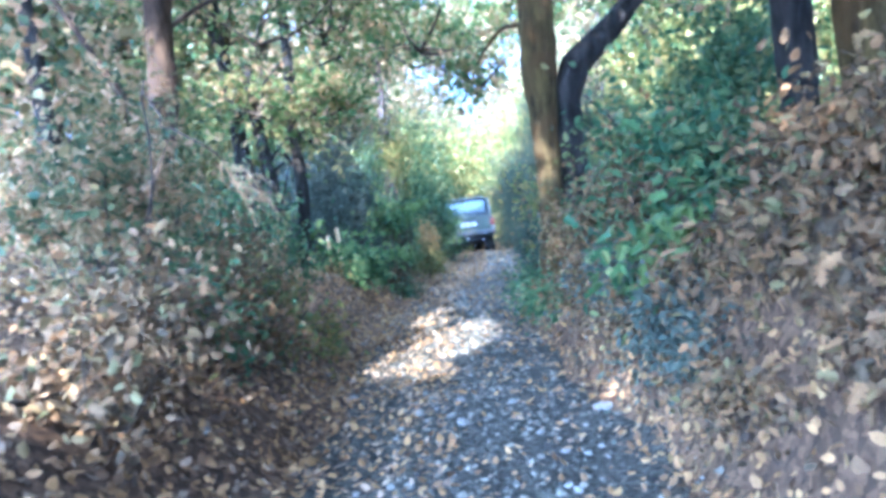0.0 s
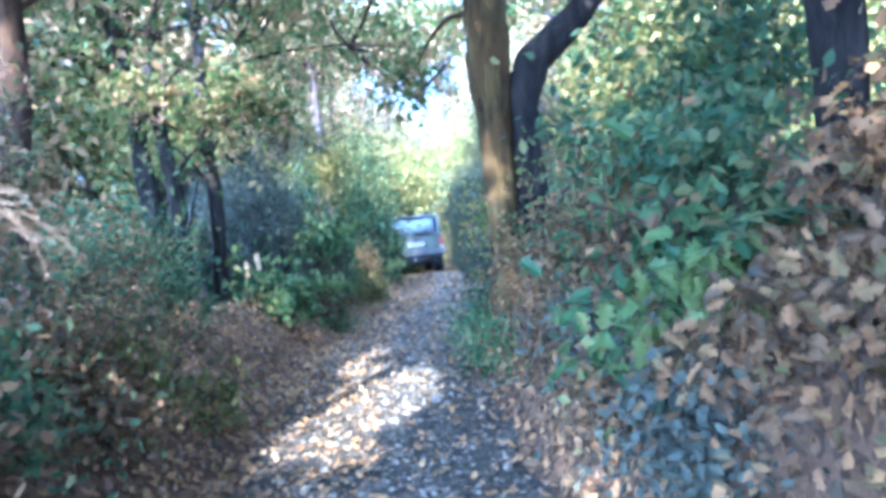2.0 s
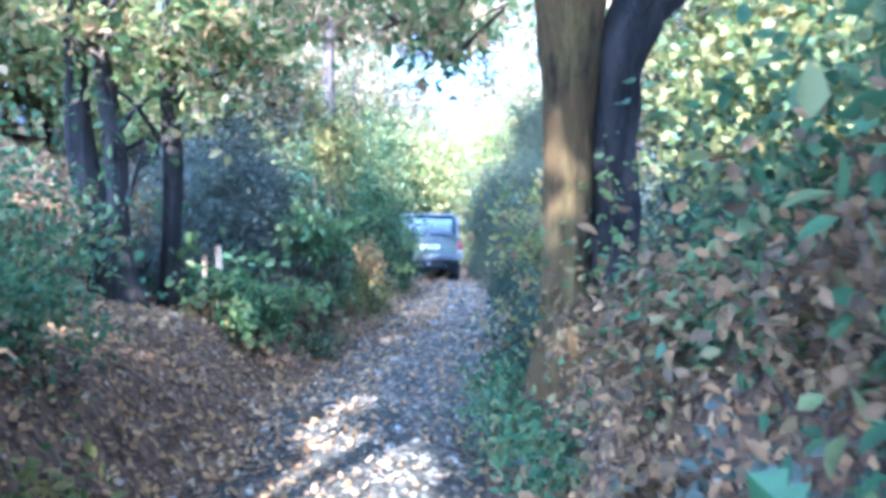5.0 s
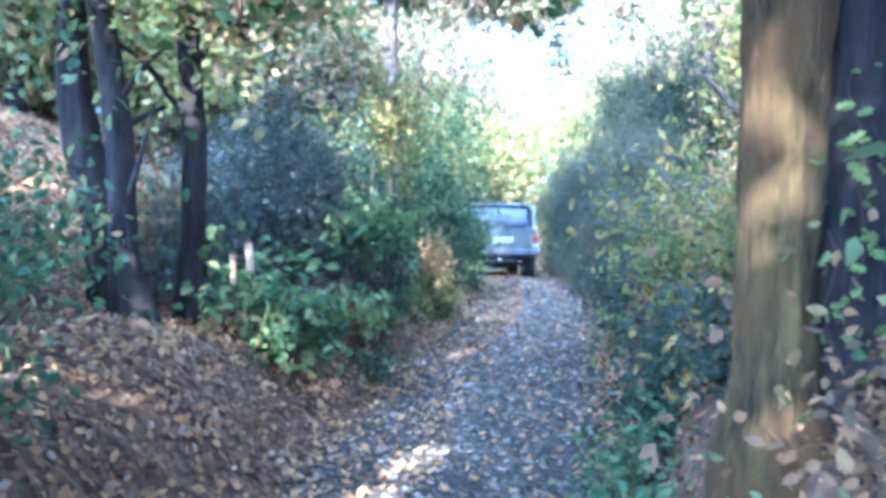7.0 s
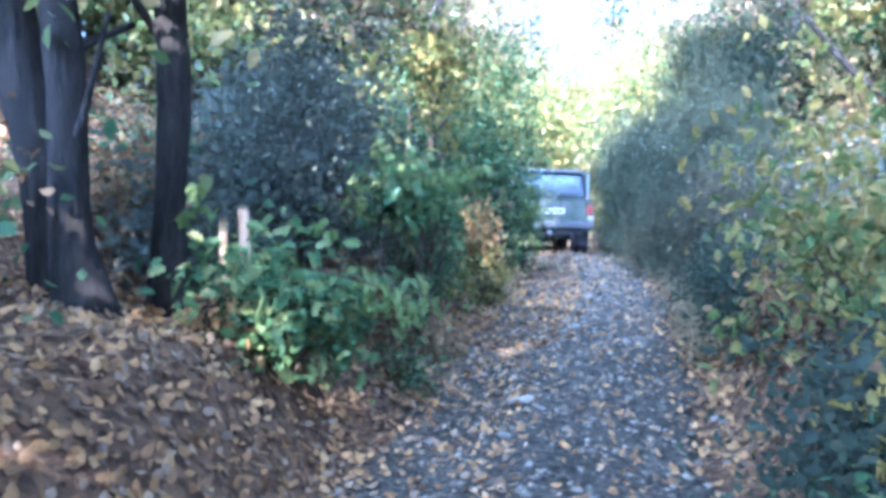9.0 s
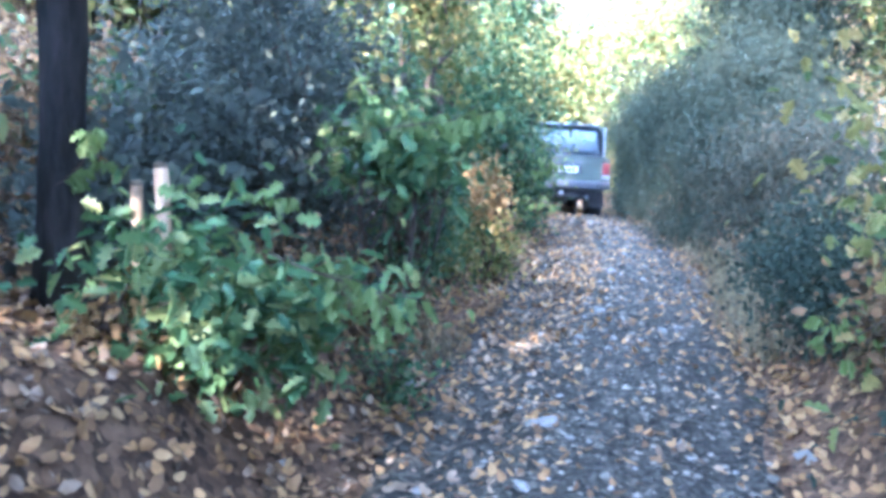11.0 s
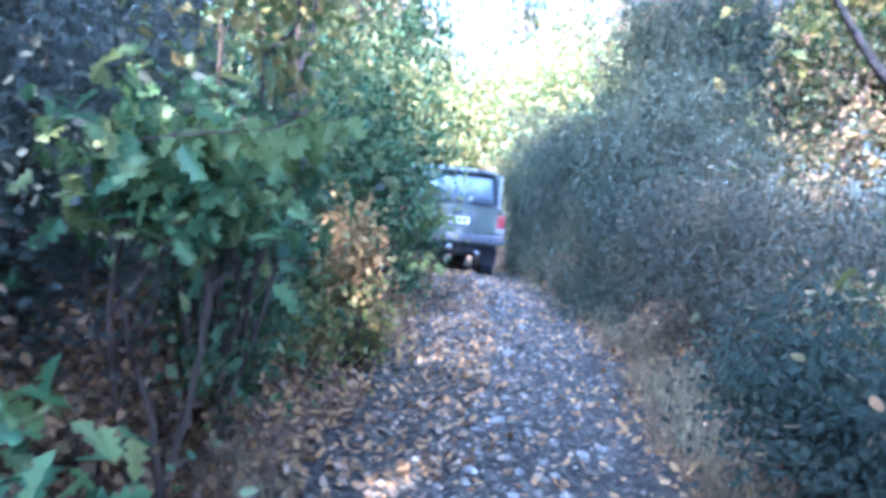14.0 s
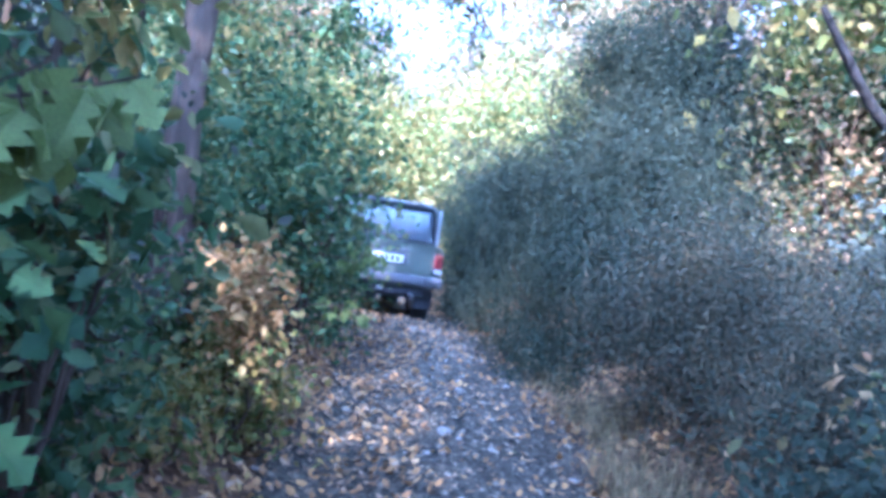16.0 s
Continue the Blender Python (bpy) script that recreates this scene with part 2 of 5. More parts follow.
def tube(points, radii, sides=10, rough=0.0, seed=0):
    """Vertices and quads of a tapered, slightly knobbly tube along the points."""
    pts = np.asarray(points, float)
    rng = np.random.default_rng(seed)
    tang = np.gradient(pts, axis=0)
    tang /= np.linalg.norm(tang, axis=1)[:, None] + 1e-9
    ref = np.array([0.31, 0.95, 0.05])
    verts = []
    ang = np.linspace(0, 2 * np.pi, sides, endpoint=False)
    wob = rng.uniform(0, 6.28, 4)
    for i, (p, t, r) in enumerate(zip(pts, tang, radii)):
        u = np.cross(t, ref)
        u /= np.linalg.norm(u) + 1e-9
        v = np.cross(t, u)
        k = 1 + rough * (0.6 * np.sin(3 * ang + wob[0] + 0.25 * i) + 0.5 * np.sin(5 * ang + wob[1] - 0.2 * i) + rng.uniform(-0.4, 0.4, sides))
        if sides >= 32:      # furrowed bark: ridges that wander and break along the stem
            drift = 0.9 * math.sin(0.11 * i + wob[2]) + 0.5 * math.sin(0.29 * i + wob[3])
            k = k + 0.075 * np.abs(np.sin(8 * ang + drift)) ** 0.7 * (0.65 + 0.35 * np.sin(0.45 * i + 3 * ang + wob[0])) + 0.03 * np.sin(17 * ang - 1.6 * drift + 0.3 * np.sin(0.6 * i))
        verts.append(p + r * k[:, None] * (np.cos(ang)[:, None] * u + np.sin(ang)[:, None] * v))
    verts = np.concatenate(verts)
    n = len(pts)
    i, j = np.meshgrid(np.arange(n - 1), np.arange(sides), indexing="ij")
    a, b = i * sides + j, i * sides + (j + 1) % sides
    quads = np.stack([a, b, b + sides, a + sides], -1).reshape(-1, 4)
    verts = np.concatenate([verts, pts[[-1]] + tang[-1] * radii[-1] * 0.5])
    top = (n - 1) * sides
    tris = np.array([[top + j, top + (j + 1) % sides, len(verts) - 1] for j in range(sides)])
    return verts, quads, tris


def tubes_mesh(name, list_of):
    vs, qs, ts, base = [], [], [], 0
    for v, q, t in list_of:
        vs.append(v), qs.append(q + base), ts.append(t + base)
        base += len(v)
    return mesh_from(name, np.concatenate(vs), [np.concatenate(qs), np.concatenate(ts)])


def bent(a, b, n=8, sag=0.1, seed=0):
    """Points on a wandering line from a to b."""
    rng = np.random.default_rng(seed)
    a, b = np.asarray(a, float), np.asarray(b, float)
    s = np.linspace(0, 1, n)[:, None]
    w = np.sin(np.pi * s) * rng.normal(0, sag, 3) + np.sin(2 * np.pi * s) * rng.normal(0, sag * 0.5, 3)
    return a + (b - a) * s + w


def lobed(lobes, width):
    """A lobed leaf outline, one half: from the stalk to the tip."""
    pts = [(0.0, 0.0), (0.1, 0.04 * width)]
    for i in range(lobes):
        s = 0.2 + 0.7 * i / lobes
        w = width * math.sin(math.pi * min(0.93, s + 0.12)) ** 0.7
        pts += [(s, 0.45 * w), (s + 0.45 / lobes, w)]
    return pts + [(1.0, 0.0)]


def template(kind):
    if kind == "oak":
        half = lobed(3, 0.34)
        v = [(x, y, -0.25 * x * x + 0.3 * abs(y)) for x, y in half] + [(x, -y, -0.25 * x * x + 0.3 * abs(y)) for x, y in half[1:-1]]
        n = len(half)
        one = list(range(n))
        two = [0] + [n - 1] + list(range(2 * n - 3, n - 1, -1))
        return np.array(v), [np.array([one[::-1]]), np.array([two[::-1]])]
    if kind == "dry":
        v = [(0, 0, 0.1), (0.3, 0.3, 0.0), (0.7, 0.26, 0.08), (1, 0, 0.22), (0.7, -0.26, 0.1), (0.3, -0.3, 0.02)]
        return np.array(v, float), [np.array([[0, 3, 2, 1], [0, 5, 4, 3]])]
    if kind == "simple":
        v = [(0, 0, 0), (0.45, 0.3, 0.1), (1, 0, -0.1), (0.45, -0.3, 0.1)]
        return np.array(v, float), [np.array([[0, 3, 2, 1]])]
    if kind == "slim":
        v = [(0, 0, 0), (0.5, 0.15, 0.06), (1, 0, -0.1), (0.5, -0.15, 0.06)]
        return np.array(v, float), [np.array([[0, 3, 2, 1]])]
    if kind == "needle":
        v = [(0, 0, 0), (0.5, 0.07, 0.02), (1, 0, -0.1), (0.5, -0.07, 0.02)]
        return np.array(v, float), [np.array([[0, 3, 2, 1]])]
    v = [(0, 0, 0), (0.35, 0.28, 0.08), (0.7, 0.2, 0.03), (1, 0, -0.1), (0.7, -0.2, 0.03), (0.35, -0.28, 0.08)]
    return np.array(v, float), [np.array([[0, 3, 2, 1], [0, 5, 4, 3]])]


# gaps in the crowns through which the sun gets down: place, reach
GAPS = [((-0.3, 7.35, 0.0), 0.5), ((-0.08, 8.2, 0.0), 0.54), ((-0.1, 9.0, 0.0), 0.34), ((-1.7, 3.2, 0.7), 0.16), ((-2.1, 4.0, 1.0), 0.13), ((-1.5, 4.7, 0.4), 0.13), ((-2.4, 3.3, 1.1), 0.15), ((-1.9, 5.6, 0.6), 0.12), ((2.0, 3.0, 1.1), 0.14), ((2.3, 3.6, 1.3), 0.12), ((0.95, 5.8, 0.1), 0.14), ((1.05, 5.0, 0.1), 0.16), ((-0.45, 9.8, 0.0), 0.16), ((-0.1, 10.8, -0.05), 0.15), ((0.18, 14.4, -0.12), 0.1),
        ((-0.75, 13.9, 1.5), 0.15), ((1.15, 8.28, 1.65), 0.09, 0.05), ((1.14, 8.28, 1.95), 0.12, 0.05), ((-2.25, 11.38, 0.95), 0.08), ((-2.3, 11.38, 1.25), 0.07), ((-1.61, 12.0, 1.12), 0.13, 0.05), ((-1.74, 12.1, 1.05), 0.1, 0.05),
        ((-0.27, 16.2, 0.95), 0.2), ((-0.9, 14.0, 2.5), 0.4), ((-0.5, 15.2, 1.2), 0.2), ((-0.1, 18.0, 2.4), 0.3), ((-0.45, 16.0, 1.9), 0.2), ((-2.7, 7.9, 3.1), 0.3), ((1.18, 8.26, 0.95), 0.09, 0.04), ((2.15, 4.2, 1.35), 0.12), ((-1.6, 11.7, 3.3), 0.5), ((-2.4, 11.2, 3.4), 0.5), ((-0.95, 17.0, 2.6), 0.2), ((-1.05, 4.25, 1.6), 0.13), ((-3.6, 13.0, 1.2), 0.3), ((-1.8, 9.6, 0.6), 0.15), ((-1.75, 11.6, 0.5), 0.14), ((-1.35, 11.7, 0.5), 0.1)]
HIGH_GAPS = [((4.9, 14.0, 3.3), 0.4), ((5.7, 11.6, 3.2), 0.65), ((4.2, 12.6, 3.9), 0.4), ((-5.0, 15.0, 2.2), 0.5), ((-4.2, 13.0, 3.2), 0.4),
             ((5.2, 13.0, 2.6), 0.65), ((6.8, 16.5, 3.6), 1.3), ((6.0, 21.0, 4.0), 1.3), ((-5.6, 16.8, 2.0), 0.3), ((-6.3, 17.0, 2.35), 0.4), ((-6.9, 18.6, 2.6), 0.45), ((-4.8, 16.4, 1.6), 0.2), ((-2.95, 16.6, 1.6), 0.2), ((-7.8, 20.5, 3.2), 0.5), ((-5.2, 14.2, 1.7), 0.3), ((-4.4, 12.6, 1.25), 0.2), ((-6.2, 15.0, 2.3), 0.3), ((-6.8, 19.5, 4.6), 0.8), ((5.0, 18.8, 2.6), 0.28), ((3.0, 32.0, 4.0), 2.2), ((0.0, 33.0, 3.5), 1.8)]


def sunlit_gap(p):
    """True for points that stand in one of the sun's shafts."""
    cut = np.zeros(len(p), bool)
    s = np.array(SUN)
    for place, r, *start in GAPS + HIGH_GAPS:
        d = p - np.array(place)
        along = d @ s
        off = np.linalg.norm(d - along[:, None] * s, axis=1)
        cut |= (along > (start[0] if start else 0.6)) & (off < r + 0.012 * along)
    return cut


def leaves(name, pos, size, kind="plain", seed=0, up=0.4, hang=0.0, spread=0.35, gaps=True, base=(0, 0, 0), face=None):
    """One mesh of many leaves at the places given. up: how far they face the sky; hang: how far they droop."""
    rng = np.random.default_rng(seed)
    pos = np.asarray(pos, float)
    if gaps:
        pos = pos[~sunlit_gap(pos)]
    n = len(pos)
    tv, tf = template(kind)
    nrm = rng.normal(0, 1, (n, 3))
    nrm /= np.linalg.norm(nrm, axis=1)[:, None]
    nrm = nrm * (1 - up) + (np.array([0, 0, 1.0]) if face is None else face) * up
    u = rng.normal(0, 1, (n, 3)) - np.array([0, 0, hang])
    nrm /= np.linalg.norm(nrm, axis=1)[:, None]
    u -= (u * nrm).sum(1)[:, None] * nrm
    u /= np.linalg.norm(u, axis=1)[:, None] + 1e-9
    v = np.cross(nrm, u)
    sz = size * rng.uniform(1 - spread, 1 + spread, n)
    verts = (pos - np.asarray(base))[:, None, :] + sz[:, None, None] * (tv[None, :, 0:1] * u[:, None] + tv[None, :, 1:2] * v[:, None] + tv[None, :, 2:3] * nrm[:, None])
    k = len(tv)
    off = (np.arange(n) * k)[:, None, None]
    faces = [(f[None] + off).reshape(-1, f.shape[1]) for f in tf]
    return mesh_from(name, verts.reshape(-1, 3), faces)


def clumps(centre, radii, n, per, sigma, seed, shell=0.55, flat=1.0):
    """Places of leaves: n clumps in an ellipsoid, thicker towards its skin, of about per leaves each."""
    rng = np.random.default_rng(seed)
    d = rng.normal(0, 1, (n, 3))
    d /= np.linalg.norm(d, axis=1)[:, None]
    r = (shell + (1 - shell) * rng.uniform(0, 1, n)) * rng.uniform(0.5, 1.28, n)
    c = np.asarray(centre) + d * r[:, None] * np.asarray(radii)
    counts = rng.poisson(per, n)
    own = np.repeat(np.arange(n), counts)
    s = sigma * np.clip(rng.lognormal(-0.05, 0.4, n), 0.45, 2.2)
    p = c[own] + rng.normal(0, 1, (len(own), 3)) * s[own][:, None] * np.array([1, 1, flat])
    return p, c


def above_ground(p, clear=0.03):
    return p[p[:, 2] > land(p[:, 0], p[:, 1]) + clear]


def bush(name, label, centre, radii, n, per, sigma, leaf, size, seed, kind="plain", stems=5, wood=None, up=0.3, hang=0.3, category="bush", group="", foot=None, shell=0.4):
    """A shrub: stems that rise from one foot, twigs to its clumps, and leaves."""
    cx, cy, cz = centre
    fx, fy = foot or (cx, cy)
    base = np.array([fx, fy, land_at(fx, fy)])
    t = thing(name, label, category, base, group)
    p, c = clumps(centre, radii, n, per, sigma, seed, shell)
    p = above_ground(p)
    rng = np.random.default_rng(seed + 77)
    pick = rng.permutation(len(c))[:stems]
    for i, k in enumerate(pick):
        goal = c[k] - base
        goal[2] = max(goal[2], 0.25)
        pts = bent((rng.normal(0, 0.04), rng.normal(0, 0.04), -0.05), goal, 7, 0.08 * np.linalg.norm(goal) * 0.6, seed + i)
        r0 = 0.008 + 0.009 * np.linalg.norm(goal)
        runs = [tube(pts, np.linspace(r0, 0.004, 7), 6, 0.1, seed + i)]
        for j in range(3):
            a = pts[3 + j]
            near = c[np.argsort(np.linalg.norm(c - base - a, axis=1))[j + 1]] - base
            runs.append(tube(bent(a, near, 5, 0.05, seed + 9 * i + j), np.linspace(r0 * 0.45, 0.002, 5), 5, 0.0, 1))
        part("stem", tubes_mesh("stem", runs), wood or TWIG, t)
    part("foliage", leaves("foliage", p, size, kind, seed, up, hang, base=base), leaf, t)
    return t


def tree(name, label, base, stems, crown, leaf, size, seed, wood=BARK, limbs=(), category="tree", group="", kind="plain", sides=20):
    """A tree. stems and limbs: (points, first radius, last radius) in world metres; crown: (centre, radii, clumps, leaves a clump, spread)."""
    base = np.asarray(base, float)
    t = thing(name, label, category, base, group)
    rng = np.random.default_rng(seed)
    trunk = None
    for i, (pts, r0, r1, *own) in enumerate(stems):
        pts = np.asarray(pts, float) - base
        m = len(pts)
        fine = np.linspace(0, m - 1, (22 if sides >= 32 else 9) * m)
        q = np.stack([np.interp(fine, np.arange(m), pts[:, k]) for k in range(3)], 1)
        for _ in range(2):
            q[1:-1] = (q[:-2] + 2 * q[1:-1] + q[2:]) / 4
        rad = (np.interp(fine, np.arange(m), r1) if isinstance(r1, tuple) else np.linspace(r0, r1, len(q))) * (1 + 0.45 * np.exp(-np.clip(q[:, 2] + 0.05, 0, None) / 0.18) * (q[:, 2] < 0.8))
        swell = np.sin(q[:, 2] * 2.1 + seed) * 0.05 + np.sin(q[:, 2] * 5.3 + 2 * seed) * 0.04
        rad = rad * (1 + swell)
        q[:, :2] += r0 * 0.12 * np.stack([np.sin(q[:, 2] * 3.1 + seed), np.cos(q[:, 2] * 2.3 + seed)], 1) * smooth(q[:, 2] / 0.6)[:, None]
        part("trunk", tubes_mesh("trunk", [tube(q, rad, sides, 0.05 if sides >= 32 else 0.1, seed + i)]), own[0] if own else wood, t)
    for i, (pts, r0, r1) in enumerate(limbs):
        pts = np.asarray(pts, float) - base
        m = len(pts)
        fine = np.linspace(0, m - 1, 5 * m)
        q = np.stack([np.interp(fine, np.arange(m), pts[:, k]) for k in range(3)], 1)
        for _ in range(3):
            q[1:-1] = (q[:-2] + 2 * q[1:-1] + q[2:]) / 4
        part("limb", tubes_mesh("limb", [tube(q, np.linspace(r0, r1, len(q)), 9, 0.06, seed + 31 + i)]), wood, t)
    if crown:
        ps, runs = [], []
        for j, (c0, rr, n, per, sig) in enumerate(crown):
            p, c = clumps(c0, rr, n, per, sig, seed + 5 * j, 0.35)
            ps.append(p)
            start = np.asarray(c0) - np.array([0, 0, rr[2] * 0.8])
            for k in range(min(14, 2 + n // 7)):
                runs.append(tube(bent(start - base, c[k] - base, 6, 0.18, seed + k), np.linspace(0.024, 0.004, 6), 5, 0.0, 1))
        tagged(part("branchwork", tubes_mesh("branchwork", runs), TWIG, t), kind="stuff")
        part("crown", leaves("crown", np.concatenate(ps), size, kind, seed, 0.35, 0.2, base=base), leaf, t)
    return t


# ---- ground and track ----
def grid_mesh(name, xs, ys, height):
    X, Y = np.meshgrid(xs, ys, indexing="ij")
    Z = height(X, Y)
    n, m = X.shape
    i, j = np.meshgrid(np.arange(n - 1), np.arange(m - 1), indexing="ij")
    a = i * m + j
    q = np.stack([a, a + m, a + m + 1, a + 1], -1).reshape(-1, 4)
    return mesh_from(name, np.stack([X, Y, Z], -1).reshape(-1, 3), [q])


far = np.array([7, 8, 10, 13, 17, 23, 32, 50, 90, 180, 400.0])
xs = np.concatenate([-far[::-1], np.arange(-6, 6.01, 0.12), far])
ys = np.concatenate([-far[::-1], np.arange(-6, 36.01, 0.14), 36 + far - 6])
ground = new("ground", grid_mesh("ground", xs, ys, lambda x, y: land(x, y) - 0.05 * smooth((np.where(x > track_x(y), half_right(y), HALF) + 0.05 - abs(x - track_x(y))) / 0.2)))
ground.data.materials.append(SOIL)
tagged(ground, "brown woodland floor of leaf mould with raised banks", "ground", kind="structure")

across = np.linspace(-1.18, 1.18, 26)
along = np.arange(-8, 40, 0.12)
A, L = np.meshgrid(across, along, indexing="ij")
ragged = 1 + 0.09 * np.sin(1.9 * L + 0.4) + 0.05 * np.sin(4.7 * L + np.sign(A))
RX = track_x(L) + A * ragged * np.where(A > 0, half_right(L) / HALF, 1.0)
RZ = land(RX, L) + 0.012 - 0.07 * smooth((abs(A) - 0.95) / 0.23)
n_, m_ = A.shape
ii, jj = np.meshgrid(np.arange(n_ - 1), np.arange(m_ - 1), indexing="ij")
aa = ii * m_ + jj
road = new("road", mesh_from("road", np.stack([RX, L, RZ], -1).reshape(-1, 3), [np.stack([aa, aa + m_, aa + m_ + 1, aa + 1], -1).reshape(-1, 4)]))
road.data.materials.append(GRAVEL)
tagged(road, "narrow rutted track of grey-brown earth and small stones", "track", kind="structure")


def scatter(n, x0, x1, y0, y1, seed):
    rng = np.random.default_rng(seed)
    y = rng.uniform(y0, y1, n)
    x = track_x(y) + rng.uniform(x0, x1, n)
    return x, y


def thinning(x, y, half, y0, y1):
    """How thick the litter lies: it thins out towards the far ends of the strewn ground."""
    return smooth((half - abs(x)) / 2.5) * smooth((y - y0) / 3.0) * smooth((y1 - y) / 6.0)


def on_ground(x, y, lift=0.012):
    return np.stack([x, y, land(x, y) + lift], -1)


def slope_face(x, y):
    """The way the ground faces."""
    e = 0.06
    n = np.stack([land(x - e, y) - land(x + e, y), land(x, y - e) - land(x, y + e), np.full(len(x), 2 * e)], -1)
    return n / np.linalg.norm(n, axis=1)[:, None]


x, y = scatter(190000, -8.5, 8.5, -3.0, 33, 5)
d = x - track_x(y)
keep = np.random.default_rng(6).uniform(0, 1, len(x)) < np.where((d > -0.15) & (d < 0.8), 0.2, np.where(abs(d) < 0.95, 0.55, np.where(abs(d) < 4.0, 1.0, 0.6))) * thinning(x, y, 8.5, -3.0, 33)
x, y = x[keep], y[keep]
litter = new("leaf_litter", leaves("leaf_litter", on_ground(x, y, 0.0) + 0.02 * slope_face(x, y), 0.06, "dry", 7, 0.6, gaps=False, face=slope_face(x, y)))
litter.data.materials.append(LITTER)
tagged(litter, "dry brown fallen leaves lying over the banks and track", "fallen leaves", kind="stuff")
x, y = scatter(36000, -6.0, 6.0, -3.0, 30, 8)
d = x - track_x(y)
keep = np.random.default_rng(10).uniform(0, 1, len(x)) < np.where((d > -0.2) & (d < 0.9), 0.12, np.where(d > 0, 0.06, 1.0)) * thinning(x, y, 6.0, -3.0, 30)
x, y = x[keep], y[keep]
litter2 = new("bleached_leaf_litter", leaves("bleached_leaf_litter", on_ground(x, y, 0.0) + 0.026 * slope_face(x, y), 0.055, "dry", 9, 0.6, gaps=False, face=slope_face(x, y)))
litter2.data.materials.append(PALE_LITTER)
tagged(litter2, "pale bleached fallen leaves lying over the banks and track", "fallen leaves", kind="stuff")

x, y = scatter(15000, -11.0, -5.5, 10, 25, 14)
litter3 = new("leaf_litter", leaves("leaf_litter", on_ground(x, y, 0.0) + 0.02 * slope_face(x, y), 0.085, "dry", 15, 0.6, gaps=False, face=slope_face(x, y)))
litter3.data.materials.append(LITTER)
tagged(litter3, "dry tan fallen leaves over the slope between the trees", "fallen leaves", kind="stuff")

# ---- trees beside the track ----
PEBBLE = leaf_material("pebble", [(0.022, 0.02, 0.015), (0.048, 0.043, 0.032), (0.086, 0.078, 0.058), (0.142, 0.129, 0.096), (0.23, 0.21, 0.162)], 0.0, 0.85)


def z_of(x, y):
    return land_at(x, y)


tree("oak_tree", "two-stemmed oak with ridged brown bark beside the track", (1.42, 8.45, z_of(1.42, 8.45)),
     [([(1.27, 8.42, z_of(1.3, 8.45) - 0.15), (1.26, 8.42, 1.2), (1.245, 8.42, 2.0), (1.28, 8.42, 2.75), (1.29, 8.4, 3.4), (1.15, 8.4, 6.0)], 0.14, (0.15, 0.13, 0.125, 0.175, 0.19, 0.12)),
      # second stem: its shade is put into the colour as darker bark
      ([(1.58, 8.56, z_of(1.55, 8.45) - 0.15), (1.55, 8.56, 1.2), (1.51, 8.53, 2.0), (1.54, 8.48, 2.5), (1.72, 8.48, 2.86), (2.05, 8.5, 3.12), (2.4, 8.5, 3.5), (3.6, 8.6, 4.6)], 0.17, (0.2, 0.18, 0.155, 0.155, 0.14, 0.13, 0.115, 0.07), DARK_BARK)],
     [((1.6, 8.2, 6.2), (3.0, 3.0, 1.9), 150, 65, 0.34), ((-0.2, 11.0, 5.9), (2.6, 2.6, 1.2), 52, 30, 0.34), ((3.3, 9.2, 4.4), (1.3, 1.4, 0.7), 30, 50, 0.24), ((0.0, 10.2, 3.8), (1.3, 1.5, 0.4), 18, 14, 0.22), ((0.72, 10.6, 3.12), (0.5, 0.75, 0.25), 12, 26, 0.15)],
     LIGHT, 0.12, 11, BARK,
     [([(1.2, 8.4, 4.2), (0.6, 9.3, 4.7), (0.0, 10.4, 5.1), (-0.6, 11.6, 5.5)], 0.06, 0.02), ([(1.25, 8.4, 3.8), (1.35, 9.0, 4.6), (1.6, 9.2, 6.0)], 0.06, 0.02), ([(1.22, 8.5, 3.35), (1.0, 9.3, 3.5), (0.8, 10.1, 3.35), (0.68, 10.9, 3.12)], 0.035, 0.008)], sides=48)
tree("pale_tree", "leaning tree with pale sunlit bark on the bank", (-2.86, 8.05, z_of(-2.86, 8.05)),
     [([(-2.88, 8.08, z_of(-2.86, 8.05) - 0.1), (-2.85, 8.0, 1.6), (-2.8, 7.95, 2.5), (-2.56, 7.76, 3.85), (-2.2, 7.6, 6.0)], 0.2, 0.1)],
     [((-2.2, 7.8, 6.2), (2.6, 2.6, 1.8), 130, 65, 0.34), ((-1.9, 9.5, 4.3), (1.5, 1.6, 0.8), 20, 20, 0.28)], LIGHT, 0.12, 21, TAN_BARK,
     [([(-2.65, 7.85, 3.5), (-2.3, 8.6, 4.0), (-1.9, 9.6, 4.3)], 0.03, 0.012), ([(-2.8, 7.95, 2.3), (-3.3, 8.0, 3.2), (-3.9, 8.2, 4.2)], 0.06, 0.02)])
